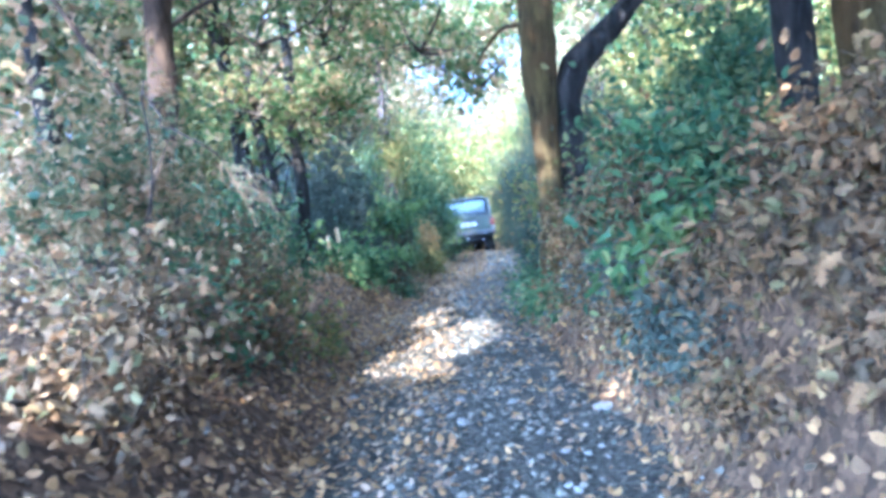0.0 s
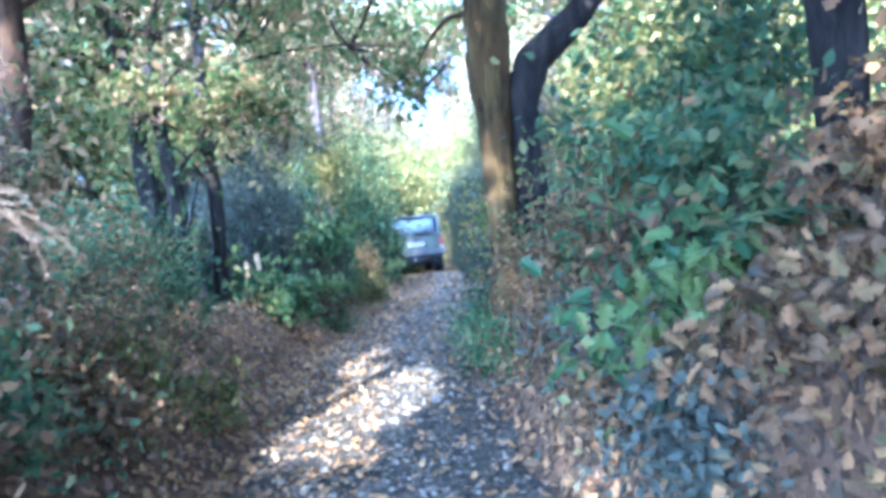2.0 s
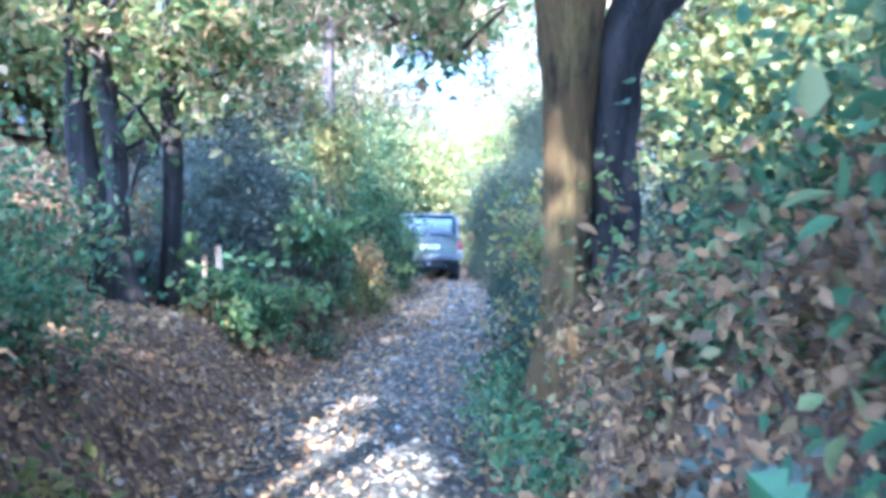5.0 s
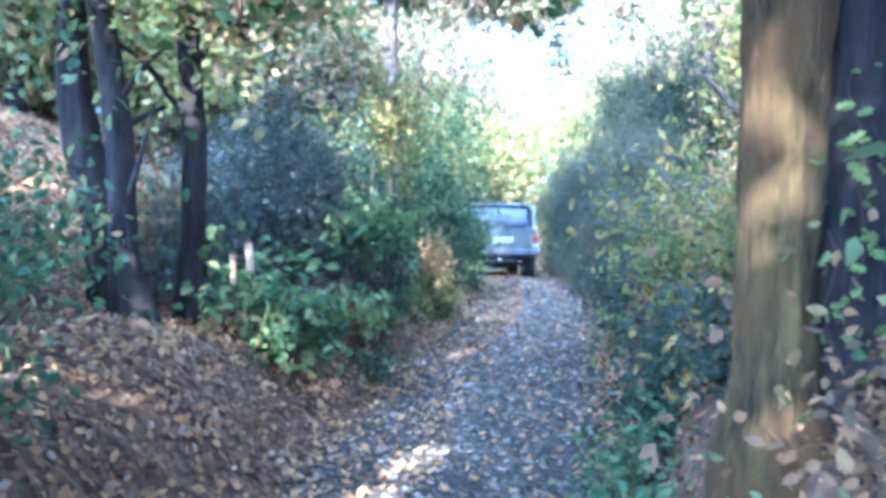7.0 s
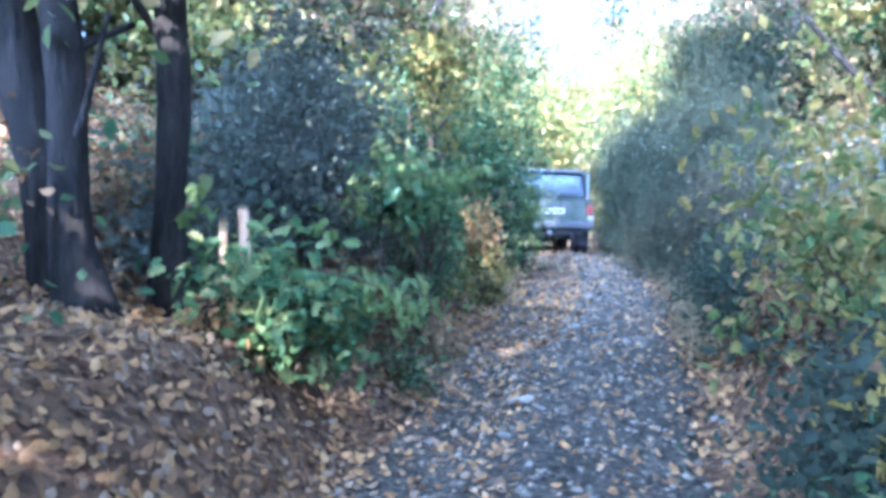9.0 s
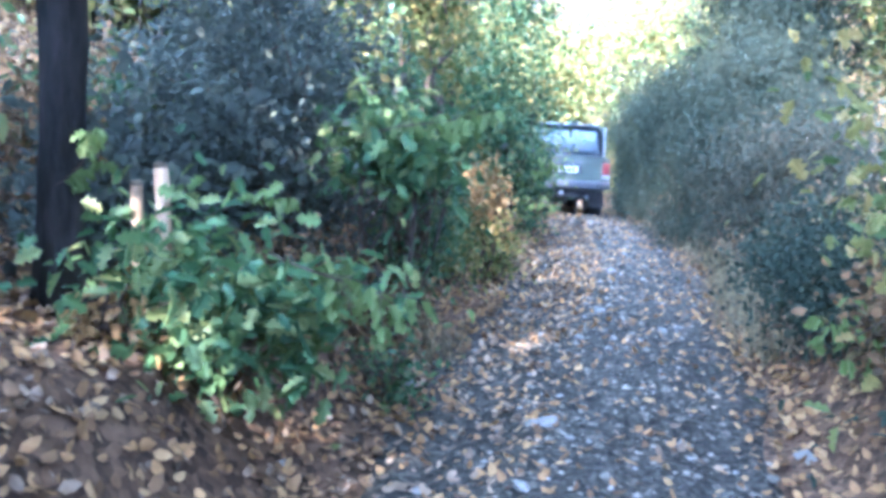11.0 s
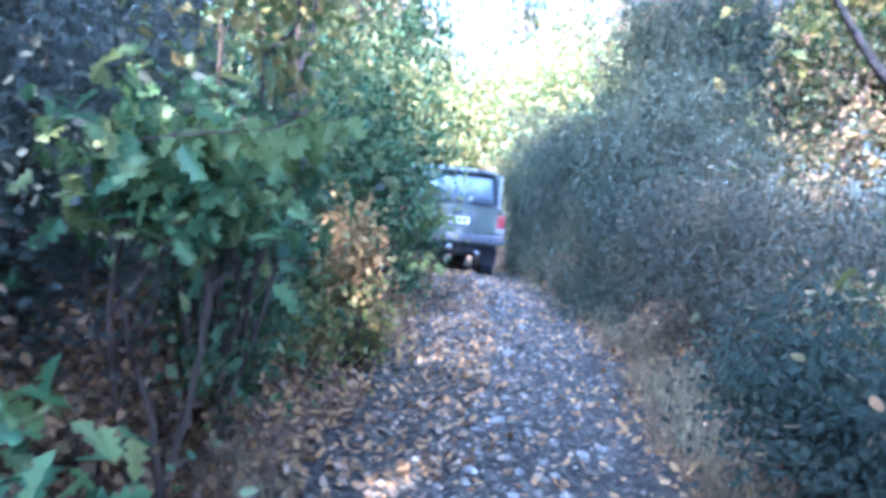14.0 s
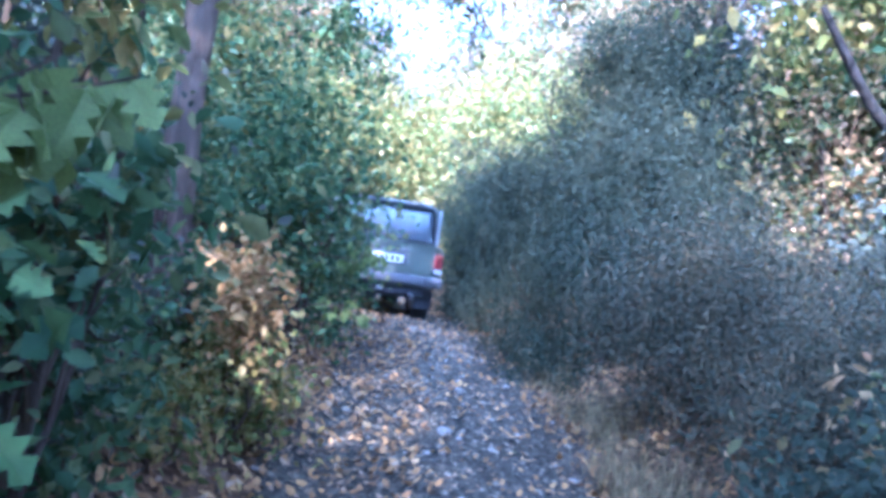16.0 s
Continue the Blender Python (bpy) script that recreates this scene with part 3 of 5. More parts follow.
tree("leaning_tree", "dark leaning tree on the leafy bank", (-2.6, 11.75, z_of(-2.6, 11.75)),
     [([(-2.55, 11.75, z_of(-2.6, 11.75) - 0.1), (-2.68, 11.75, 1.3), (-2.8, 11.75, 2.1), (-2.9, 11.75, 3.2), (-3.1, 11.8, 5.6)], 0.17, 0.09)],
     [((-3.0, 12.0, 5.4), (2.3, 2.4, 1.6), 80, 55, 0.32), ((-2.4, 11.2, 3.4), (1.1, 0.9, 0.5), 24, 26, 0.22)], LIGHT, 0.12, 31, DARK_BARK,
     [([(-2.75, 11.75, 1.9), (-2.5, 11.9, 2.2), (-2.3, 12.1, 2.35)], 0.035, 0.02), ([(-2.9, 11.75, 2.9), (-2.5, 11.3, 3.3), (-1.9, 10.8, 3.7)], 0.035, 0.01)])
tree("forked_sapling", "short tree stem with peeling sunlit bark at its foot", (-2.38, 11.5, z_of(-2.38, 11.5)),
     [([(-2.32, 11.5, z_of(-2.38, 11.5) - 0.1), (-2.37, 11.5, 1.0), (-2.42, 11.52, 1.7), (-2.48, 11.55, 2.4), (-2.6, 11.6, 3.8)], 0.13, 0.08)], None, GREEN, 0.1, 35, DARK_BARK,
     [([(-2.4, 11.52, 1.5), (-2.25, 11.45, 1.85), (-2.1, 11.4, 2.3)], 0.03, 0.012), ([(-2.46, 11.55, 2.3), (-2.2, 11.5, 2.6), (-2.05, 11.45, 2.7)], 0.03, 0.015)])
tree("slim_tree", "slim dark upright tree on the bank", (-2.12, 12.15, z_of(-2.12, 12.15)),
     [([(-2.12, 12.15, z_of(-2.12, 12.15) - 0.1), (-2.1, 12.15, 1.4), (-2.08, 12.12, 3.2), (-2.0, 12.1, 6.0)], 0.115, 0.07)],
     [((-1.5, 12.6, 5.4), (2.2, 2.2, 1.5), 100, 55, 0.3), ((-1.6, 11.7, 3.3), (0.9, 0.8, 0.5), 30, 55, 0.2), ((0.2, 14.2, 4.5), (2.0, 1.6, 0.6), 34, 20, 0.26)], LIGHT, 0.12, 41, DARK_BARK,
     [([(-2.08, 12.12, 2.6), (-1.8, 12.0, 3.0), (-1.4, 11.7, 3.4)], 0.03, 0.01), ([(-2.05, 12.1, 3.6), (-1.2, 12.9, 4.1), (0.3, 14.2, 4.4)], 0.045, 0.012), ([(-2.1, 12.15, 2.2), (-2.4, 12.0, 2.7), (-2.7, 11.9, 2.9)], 0.03, 0.015)])
tree("grey_tree", "slender tree with smooth pale grey trunk in shrubs", (-0.86, 17.2, z_of(-0.86, 17.2)),
     [([(-0.86, 17.2, z_of(-0.86, 17.2) - 0.1), (-0.87, 17.2, 1.5), (-0.9, 17.2, 2.8), (-0.95, 17.3, 5.0), (-1.0, 17.4, 7.0)], 0.125, 0.07)],
     # the last, farthest crown is added to shade the car and the track there
     [((-1.2, 17.4, 5.8), (1.8, 1.8, 1.6), 110, 50, 0.3), ((-1.7, 16.4, 3.4), (0.8, 0.8, 0.6), 24, 50, 0.22), ((0.6, 17.6, 4.9), (1.5, 1.6, 0.7), 40, 44, 0.22), ((-1.7, 19.6, 6.3), (2.1, 2.1, 1.4), 140, 50, 0.3)], MIXED, 0.12, 51, PALE_BARK,
     [([(-0.92, 17.2, 3.0), (-1.4, 16.8, 3.4), (-2.0, 16.3, 3.9)], 0.035, 0.012)])
tree("bank_tree", "dark-barked tree leaning over the leafy bank", (2.46, 5.0, z_of(2.46, 5.0)),
     [([(2.5, 5.0, z_of(2.46, 5.0) - 0.1), (2.46, 4.95, 1.9), (2.4, 4.87, 2.6), (2.2, 4.9, 4.0), (2.0, 5.0, 6.0)], 0.14, 0.09)],
     [((1.6, 5.0, 6.4), (2.4, 2.4, 1.6), 120, 60, 0.34), ((2.6, 6.0, 3.9), (1.0, 1.2, 0.7), 30, 50, 0.24)], MIXED, 0.13, 61, DARK_BARK,
     [([(2.42, 4.9, 2.4), (2.7, 5.4, 3.2), (2.7, 6.2, 3.8)], 0.045, 0.015)])
tree("broad_tree", "broad old tree with furrowed brown bark on the bank", (3.0, 4.85, z_of(3.0, 4.85)),
     [([(3.0, 4.85, z_of(3.0, 4.85) - 0.1), (2.95, 4.83, 1.8), (2.86, 4.8, 2.7), (2.9, 4.6, 4.5), (3.1, 4.3, 7.0)], 0.25, 0.15)],
     [((3.2, 3.6, 7.0), (2.8, 2.8, 1.8), 130, 55, 0.36)], MIXED, 0.14, 71, BARK)

# ---- unseen trees added behind and above the start of the walk, to shade it ----
for i, (x, y, h, lx) in enumerate([(-3.2, 2.6, 6.6, 0.6), (-2.9, -1.5, 6.2, 0.8), (3.0, 0.6, 6.6, -0.8), (-3.2, -5.5, 6.6, 0.8), (-5.4, 4.4, 6.8, 0.5), (-5.6, -0.5, 6.8, 0.4), (2.9, -4.0, 6.4, -0.7), (-0.2, -9.0, 6.0, 0.2), (-5.5, -5.5, 6.6, 0.3), (3.4, -9.0, 6.5, 0.0), (5.6, 3.0, 6.6, 0.0), (5.2, -1.6, 6.6, 0.0), (3.9, 2.4, 6.0, -0.4), (-7.4, 8.8, 7.4, 0.4), (-9.6, 11.0, 7.8, 0.3)]):
    g = z_of(x, y)
    tree("shading_tree", "unseen tall broadleaf tree with brown bark, added to shade the track", (x, y, g),
         [([(x, y, g - 0.1), (x + 0.1 * lx, y, g + 2), (x + 0.6 * lx, y, h - 1.5), (x + lx, y, h + 0.8)], 0.17, 0.07)],
         [((x + lx, y, h), (2.9, 2.9, 1.7), 165, 42, 0.38)], MIXED, 0.25, 101 + 7 * i, BARK if i % 2 else DARK_BARK, group="trees along the lane", kind="simple", sides=10)

# high crowns added to shade the bushes and track; the low limb is in view
tree("overhanging_shade_tree", "tall broadleaf tree with crowns added to shade the feathery bushes", (6.3, 18.6, z_of(6.3, 18.6)),
     [([(6.3, 18.6, z_of(6.3, 18.6) - 0.1), (6.2, 18.6, 2.5), (5.4, 18.3, 5.0), (3.6, 17.8, 6.8)], 0.16, 0.06)],
     [((3.0, 17.6, 6.5), (2.6, 3.0, 1.2), 170, 40, 0.34), ((4.2, 15.3, 5.9), (1.9, 1.9, 0.9), 70, 40, 0.34)], LIGHT, 0.19, 181, DARK_BARK,
     [([(5.5, 18.3, 4.8), (4.0, 18.8, 5.8), (2.6, 19.4, 6.3)], 0.06, 0.02), ([(6.2, 18.6, 2.0), (5.2, 18.2, 2.4), (4.4, 18.0, 2.85), (3.7, 17.8, 3.5)], 0.08, 0.03)], kind="simple", sides=12)

# ---- shrubs ----
bush("shade_shrub", "dense brown-green shrub on the bank in shade", (-2.3, 4.9, 1.75), (0.75, 1.0, 1.0), 60, 55, 0.2, MIXED, 0.075, 201, stems=8)
bush("shade_shrub", "dense brown-green shrub on the bank in shade", (-2.6, 6.6, 1.9), (0.8, 0.9, 1.1), 60, 55, 0.2, MIXED, 0.075, 203, stems=8)
bush("dry_shrub", "tangled half-dry shrub with brown leaves on the bank", (-1.75, 4.1, 0.95), (0.45, 0.7, 0.5), 40, 44, 0.15, BROWN, 0.062, 205, "dry", 8)
bush("low_yellow_plant", "low yellowing plant at the edge of the track", (-1.35, 7.2, 0.3), (0.3, 0.4, 0.25), 14, 30, 0.09, YELLOW, 0.07, 207, stems=4)
bush("green_shrub", "leafy green shrub among the trees on the bank", (-2.6, 9.7, 1.5), (0.9, 0.7, 0.8), 44, 50, 0.2, GREEN, 0.075, 209, stems=7)
bush("green_shrub", "leafy green shrub among the trees on the bank", (-3.5, 11.0, 1.15), (0.9, 0.8, 0.5), 40, 50, 0.2, GREEN, 0.08, 211, stems=7)
bush("ivy_mass", "dark evergreen ivy-clad shrub in deep shade", (-1.62, 13.9, 1.7), (0.7, 0.6, 1.35), 80, 75, 0.17, DARK, 0.06, 213, stems=6, shell=0.6)
bush("oak_sapling", "oak sapling with broad green lobed leaves", (-1.28, 11.98, 0.68), (0.75, 0.48, 0.42), 50, 24, 0.13, OAK, 0.1, 215, "oak", 7, hang=0.6, up=0.45)
bush("oak_sapling", "oak sapling with broad green lobed leaves", (-0.78, 13.45, 1.34), (0.42, 0.36, 0.22), 24, 22, 0.1, OAK, 0.12, 217, "oak", 3, hang=0.6, up=0.45)
bush("green_shrub", "leafy green shrub beside the track", (-0.75, 14.6, 0.6), (0.45, 0.7, 0.6), 36, 50, 0.13, GREEN, 0.065, 219, stems=6)
bush("hanging_shrub", "yellow-green shrub with hanging sunlit leaves", (-0.78, 14.4, 2.2), (0.45, 0.6, 0.8), 44, 50, 0.16, YELLOW, 0.07, 221, stems=6, hang=1.2)
bush("orange_shrub", "small shrub of dry orange leaves in sun", (-0.27, 16.25, 0.85), (0.2, 0.28, 0.34), 20, 36, 0.08, ORANGE, 0.06, 223, stems=4)
bush("yellow_shrub", "low yellow-green shrub beside the track", (-0.2, 16.4, 0.35), (0.32, 0.5, 0.45), 30, 40, 0.1, YELLOW, 0.06, 225, stems=5)
bush("tall_green_shrub", "tall dense green shrub beside the slender tree", (-0.15, 18.6, 1.75), (0.6, 0.8, 1.65), 90, 65, 0.17, GREEN, 0.075, 227, stems=7, shell=0.55)
bush("shade_shrub", "dense dark green shrub behind the saplings", (-1.9, 16.0, 1.4), (0.9, 1.2, 1.5), 90, 60, 0.2, DARK, 0.075, 229, stems=7)
bush("shade_shrub", "dense dark green shrub behind the saplings", (-1.6, 19.6, 1.6), (1.0, 1.2, 1.7), 80, 60, 0.22, GREEN, 0.085, 231, stems=7)

bush("bank_shrub", "spreading green shrub on the leafy bank", (1.75, 5.1, 1.4), (0.65, 0.8, 0.6), 56, 46, 0.15, GREEN, 0.085, 241, stems=7, foot=(1.9, 5.1))
bush("bank_shrub", "green shrub with broad lobed leaves on the bank", (1.55, 4.55, 1.16), (0.5, 0.45, 0.36), 28, 18, 0.12, OAK, 0.125, 243, "oak", 6, hang=0.5, up=0.5, foot=(1.85, 4.7))
bush("bank_shrub", "spreading green shrub on the leafy bank", (2.1, 6.6, 1.6), (0.7, 0.8, 0.7), 50, 46, 0.17, GREEN, 0.085, 245, stems=7)
bush("bank_shrub", "tall dark green shrub under the trees on the bank", (2.75, 6.9, 2.3), (0.65, 0.8, 0.85), 60, 48, 0.18, GREEN, 0.085, 246, stems=7)
bush("grey_green_shrub", "grey-green shrub behind the two-stemmed oak", (2.6, 9.6, 1.3), (0.9, 0.9, 0.8), 54, 46, 0.18, OLIVE, 0.075, 247, stems=7)
bush("low_shrub", "low olive shrub at the edge of the track", (1.5, 10.7, 0.55), (0.32, 0.6, 0.35), 28, 36, 0.11, OLIVE, 0.06, 249, stems=5)
bush("yellowing_shrub", "airy yellowing shrub on the bank", (2.0, 11.7, 1.3), (0.8, 0.8, 0.8), 56, 30, 0.15, YELLOW, 0.085, 251, "oak", 7)
bush("mixed_shrub", "small shrub with green and dry leaves", (1.9, 13.7, 0.6), (0.4, 0.8, 0.42), 100, 60, 0.12, OLIVE, 0.045, 253, stems=6)
for i, (x, y, z, rx, ry, rz) in enumerate([(2.85, 16.9, 0.85, 0.9, 1.1, 0.92), (3.0, 19.3, 1.5, 1.1, 1.2, 1.65), (3.0, 22.3, 1.5, 1.0, 1.4, 1.6), (2.9, 26.0, 1.1, 1.25, 1.5, 1.8), (3.4, 20.6, 3.1, 1.0, 1.3, 1.35), (2.75, 15.2, 0.75, 0.5, 0.9, 0.8), (3.8, 15.2, 0.7, 0.9, 1.1, 0.72), (4.2, 21.0, 2.4, 1.1, 1.6, 2.4)]):
    bush("feathery_bush", "tall feathery grey-green bush overhanging the track", (x, y, z), (rx, ry, rz), int(70 + 105 * rx * rz), 150, 0.2, HAZY_STRAW_OLIVE if i in (0, 5) else OLIVE, 0.046 if rx < 0.6 else 0.054, 261 + 3 * i, "slim", 9, hang=0.2, group="feathery bushes")

for i, (x, y, h, leaf) in enumerate([(-1.75, 4.9, 0.4, GREEN), (-1.6, 5.9, 0.36, BROWN), (-1.75, 6.7, 0.42, MIXED), (-2.2, 5.6, 0.45, GREEN), (-2.1, 7.4, 0.4, BROWN), (-1.55, 6.3, 0.28, YELLOW), (-1.9, 8.3, 0.34, GREEN), (1.55, 5.0, 0.3, BROWN), (1.6, 5.8, 0.32, BROWN), (1.65, 7.0, 0.34, GREEN), (1.6, 9.6, 0.3, OLIVE)]):
    bush("undergrowth", "low tangled undergrowth on the bank in shade", (x, y, land_at(x, y) + h * 0.6), (0.42, 0.5, h), 36, 40, 0.13, leaf, 0.055, 900 + 3 * i, stems=6, group="low undergrowth")
for i, (x, y, h, leaf) in enumerate([(1.28, 3.2, 0.2, BROWN), (1.3, 4.1, 0.24, DARK), (1.25, 4.9, 0.22, BROWN), (1.3, 5.7, 0.26, DARK), (1.2, 6.4, 0.2, BROWN), (1.35, 6.9, 0.3, BROWN), (1.12, 7.6, 0.2, GREEN), (1.42, 7.6, 0.26, BROWN), (1.06, 8.75, 0.24, GREEN), (1.75, 7.9, 0.3, BROWN), (1.95, 8.4, 0.34, BROWN), (1.12, 9.5, 0.3, GREEN), (1.3, 10.1, 0.34, OLIVE)]):
    bush("verge_undergrowth", "low tangled undergrowth at the foot of the bank", (x, y, land_at(x, y) + h * 0.55), (0.3, 0.42, h), 30, 34, 0.11, leaf, 0.055, 1100 + 3 * i, stems=6, group="low undergrowth")
for i, (x, y, h) in enumerate([(1.85, 3.7, 0.34), (2.15, 3.0, 0.36), (2.35, 3.7, 0.3), (1.7, 2.9, 0.26), (1.55, 3.45, 0.22), (1.5, 2.4, 0.22), (1.95, 2.2, 0.3), (1.45, 4.0, 0.2), (2.6, 3.0, 0.34)]):
    bush("withered_shrub", "withered shrub with orange-brown dry leaves on the bank", (x, y, land_at(x, y) + h * 0.7), (0.36, 0.42, h), 26, 26, 0.12, BROWN, 0.07, 950 + 3 * i, "oak", 6, group="withered shrubs")

# ---- woods further off ----
models = []
for i, (leaf, h) in enumerate([(MIXED, 6.5), (GREEN, 7.0), (YELLOW, 5.8), (MIXED, 8.0)]):
    rng = np.random.default_rng(400 + i)
    t = tree("far_tree", "sunlit broadleaf tree in the wood beyond", (0, 0, 0),
             [([(0, 0, -0.3), (0.1, 0, 1.5), (0.05, 0.1, h * 0.6), (0.2, 0, h - 0.6)], 0.15, 0.05)],
             [((0, 0, h * 0.66), (1.9, 1.9, h * 0.34), 85, 30, 0.3), ((0.3, 0, h * 0.3), (1.4, 1.4, h * 0.2), 28, 28, 0.28)], leaf, 0.2, 410 + i, DARK_BARK, group="far trees", kind="simple", sides=8)
    models.append(t)
rng = np.random.default_rng(4)
spots = []
for k in range(900):
    x, y = rng.uniform(-17, 20), rng.uniform(8, 52)
    d = x - float(track_x(y))
    gap = abs(x - (0.2 + 0.095 * y)) < 1.3 + 0.05 * y
    if (-8.0 < d < 0 and 12 < y < 20.5) or (-4.6 < d < 5.0 and y < 30) or (gap and y < 60) or (x > 3 and y < 16) or (x < -4 and y < 9):
        continue
    if all((x - a) ** 2 + (y - b) ** 2 > 5.5 for a, b in spots):
        spots.append((x, y))
spots = spots[:55]
for k, (x, y) in enumerate(spots):
    m = pose(x, y, land_at(x, y), 0, 0, rng.uniform(0, 360))
    if k < 4:
        models[k].matrix_basis = m
    else:
        copy_thing(models[k % 4], m)
for k, (x, y) in enumerate([(-7.6, 24.2), (-5.0, 21.8), (-9.2, 12.6), (-6.6, 20.8), (-9.4, 17.0), (-4.6, 23.5), (-11.0, 11.5), (5.6, 20.2), (6.4, 18.0), (7.4, 23.6), (6.3, 34.0), (7.8, 21.5), (9.4, 24.0), (6.6, 15.6)]):
    copy_thing(models[(k * 3 + 1) % 4 if k < 11 else 3 * (k % 2)], pose(x, y, land_at(x, y) - 0.2 * (k % 3), 0, 0, 53 * k))
low = bush("far_shrub", "low sunlit shrub beyond the end of the track", (0, 40, 0.6), (2.0, 1.6, 1.6), 75, 40, 0.3, YELLOW, 0.18, 450, "simple", stems=6, group="far shrubs")
for x, y in [(2.6, 37), (4.6, 39), (6.5, 43), (-1.8, 37), (3.5, 46), (8.5, 50), (0.5, 50), (-3, 44), (5.8, 33), (-2.5, 31), (-8.3, 21.6), (-9.8, 19.0), (-10.2, 20.5), (-6.6, 20.3), (-7.7, 20.1), (-5.4, 20.2)]:
    copy_thing(low, pose(x, y, land_at(x, y), 0, 0, x * 77))
bush("verge_shrub", "small green shrub at the edge of the track", (0.3, 20.4, 0.6), (0.35, 0.6, 0.75), 40, 44, 0.13, GREEN, 0.07, 233, stems=6)
bush("shade_shrub", "dense dark shrub behind the feathery bushes", (4.6, 16.8, 1.2), (0.8, 1.4, 1.3), 80, 60, 0.2, DARK, 0.085, 235, stems=6)
bush("shade_shrub", "dense dark shrub behind the feathery bushes", (4.0, 20.0, 1.0), (0.8, 1.4, 1.3), 80, 60, 0.2, DARK, 0.085, 237, stems=6)
airy = tree("thin_tree", "thin sunlit tree with yellowing leaves beyond the bend", (0, 0, 0), [([(0, 0, -0.3), (0.05, 0, 1.5), (0.0, 0.05, 3.0), (0.1, 0, 4.9)], 0.06, 0.02)],
            [((0, 0, 3.3), (1.15, 1.15, 1.9), 150, 36, 0.22), ((0, 0, 1.2), (1.0, 1.0, 1.0), 50, 30, 0.22)], YELLOW, 0.14, 460, PALE_BARK, group="thin trees beyond the bend", kind="simple", sides=8)
thin = [(0.3, 32.0), (1.7, 32.6), (3.3, 31.0), (-0.9, 30.0), (4.7, 33.5), (0.9, 35.5), (2.9, 36.0), (-2.2, 29.0), (6.0, 31.5), (5.4, 37.0), (1.2, 40.0), (3.4, 41.5), (-1.0, 34.5), (6.5, 40.0), (3.6, 29.3), (5.3, 28.6), (-0.6, 32.5), (2.6, 33.6), (4.2, 35.2), (2.0, 38.2), (4.9, 30.6), (3.9, 32.4)]
grown = Matrix.Diagonal((1.05, 1.05, 1.03, 1.0))
airy.matrix_basis = pose(*thin[0], land_at(*thin[0])) @ grown
thin += [(5.8, 13.4), (7.0, 14.6), (5.5, 15.8), (8.3, 13.2), (6.6, 17.4)]
for k, (x, y) in enumerate(thin[1:]):
    copy_thing(airy, pose(x, y, land_at(x, y) - 0.25 * (k % 3), 0, 0, 67 * k) @ grown)
tall = tree("tall_thin_tree", "tall thin-crowned sunlit tree beyond the bend", (0, 0, 0), [([(0, 0, -0.3), (0.1, 0, 2.5), (0.0, 0.1, 5.0), (0.2, 0, 8.8)], 0.11, 0.03)],
            [((0, 0, 6.4), (1.5, 1.5, 2.8), 90, 22, 0.26), ((0, 0, 2.6), (1.1, 1.1, 1.5), 36, 22, 0.25)], MIXED, 0.16, 470, PALE_BARK, group="tall thin trees beyond the bend", kind="simple", sides=8)
spread = [(4.6, 44.0), (1.4, 48.0), (7.6, 46.0), (-1.2, 41.0), (-2.8, 36.5), (6.8, 36.0), (8.4, 39.5), (5.2, 53.0), (3.0, 54.0), (9.5, 33.0), (-1.4, 32.0), (-2.6, 30.2), (-3.6, 33.5), (-1.9, 36.0), (-0.7, 38.5), (6.9, 31.0), (7.4, 34.0), (6.2, 27.5), (-3.4, 26.5), (8.0, 29.0), (-0.4, 44.0), (6.2, 19.4), (5.3, 23.0), (7.4, 21.6), (5.9, 25.2), (8.6, 19.6), (0.2, 40.5), (4.3, 40.0), (3.7, 37.5), (5.0, 34.6), (-0.2, 35.5), (0.8, 37.8), (5.9, 41.5), (4.4, 49.0), (1.6, 44.5)]
tall.matrix_basis = pose(*spread[0], land_at(*spread[0]))
for k, (x, y) in enumerate(spread[1:]):
    copy_thing(tall, pose(x, y, land_at(x, y), 0, 0, 81 * k))


# tall trees that close the gap over the bend: open sky is left between their crowns
tree("arching_tree", "tall sunlit tree arching over the bend of the track", (5.3, 37, land_at(5.3, 37)),
     [([(5.3, 37, land_at(5.3, 37) - 0.2), (5.2, 37, 3), (4.9, 37, 6), (4.2, 36.8, 9.5)], 0.16, 0.06)],
     [((6.2, 37, 4.8), (1.9, 1.6, 3.4), 190, 40, 0.3), ((2.4, 36.6, 9.4), (3.4, 2.0, 1.6), 260, 40, 0.32), ((6.6, 36.5, 9.0), (2.2, 2.0, 2.0), 120, 40, 0.34)], MIXED, 0.22, 480, PALE_BARK,
     [([(4.8, 37, 6.5), (3.4, 36.7, 8.2), (1.6, 36.5, 9.2)], 0.06, 0.02)], kind="simple", sides=8)
tree("arching_tree", "tall sunlit tree arching over the bend of the track", (-1.9, 37, land_at(-1.9, 37)),
     [([(-1.9, 37, land_at(-1.9, 37) - 0.2), (-1.8, 37, 3), (-1.6, 37, 6), (-1.2, 36.8, 9.5)], 0.16, 0.06)],
     [((-2.3, 37, 5.0), (1.7, 1.6, 3.8), 190, 40, 0.3), ((-1.4, 36.6, 9.0), (2.2, 2.0, 1.8), 160, 40, 0.32)], MIXED, 0.22, 484, PALE_BARK,
     [([(-1.6, 37, 6.0), (-0.8, 36.7, 8.0), (0.4, 36.5, 9.0)], 0.06, 0.02)], kind="simple", sides=8)
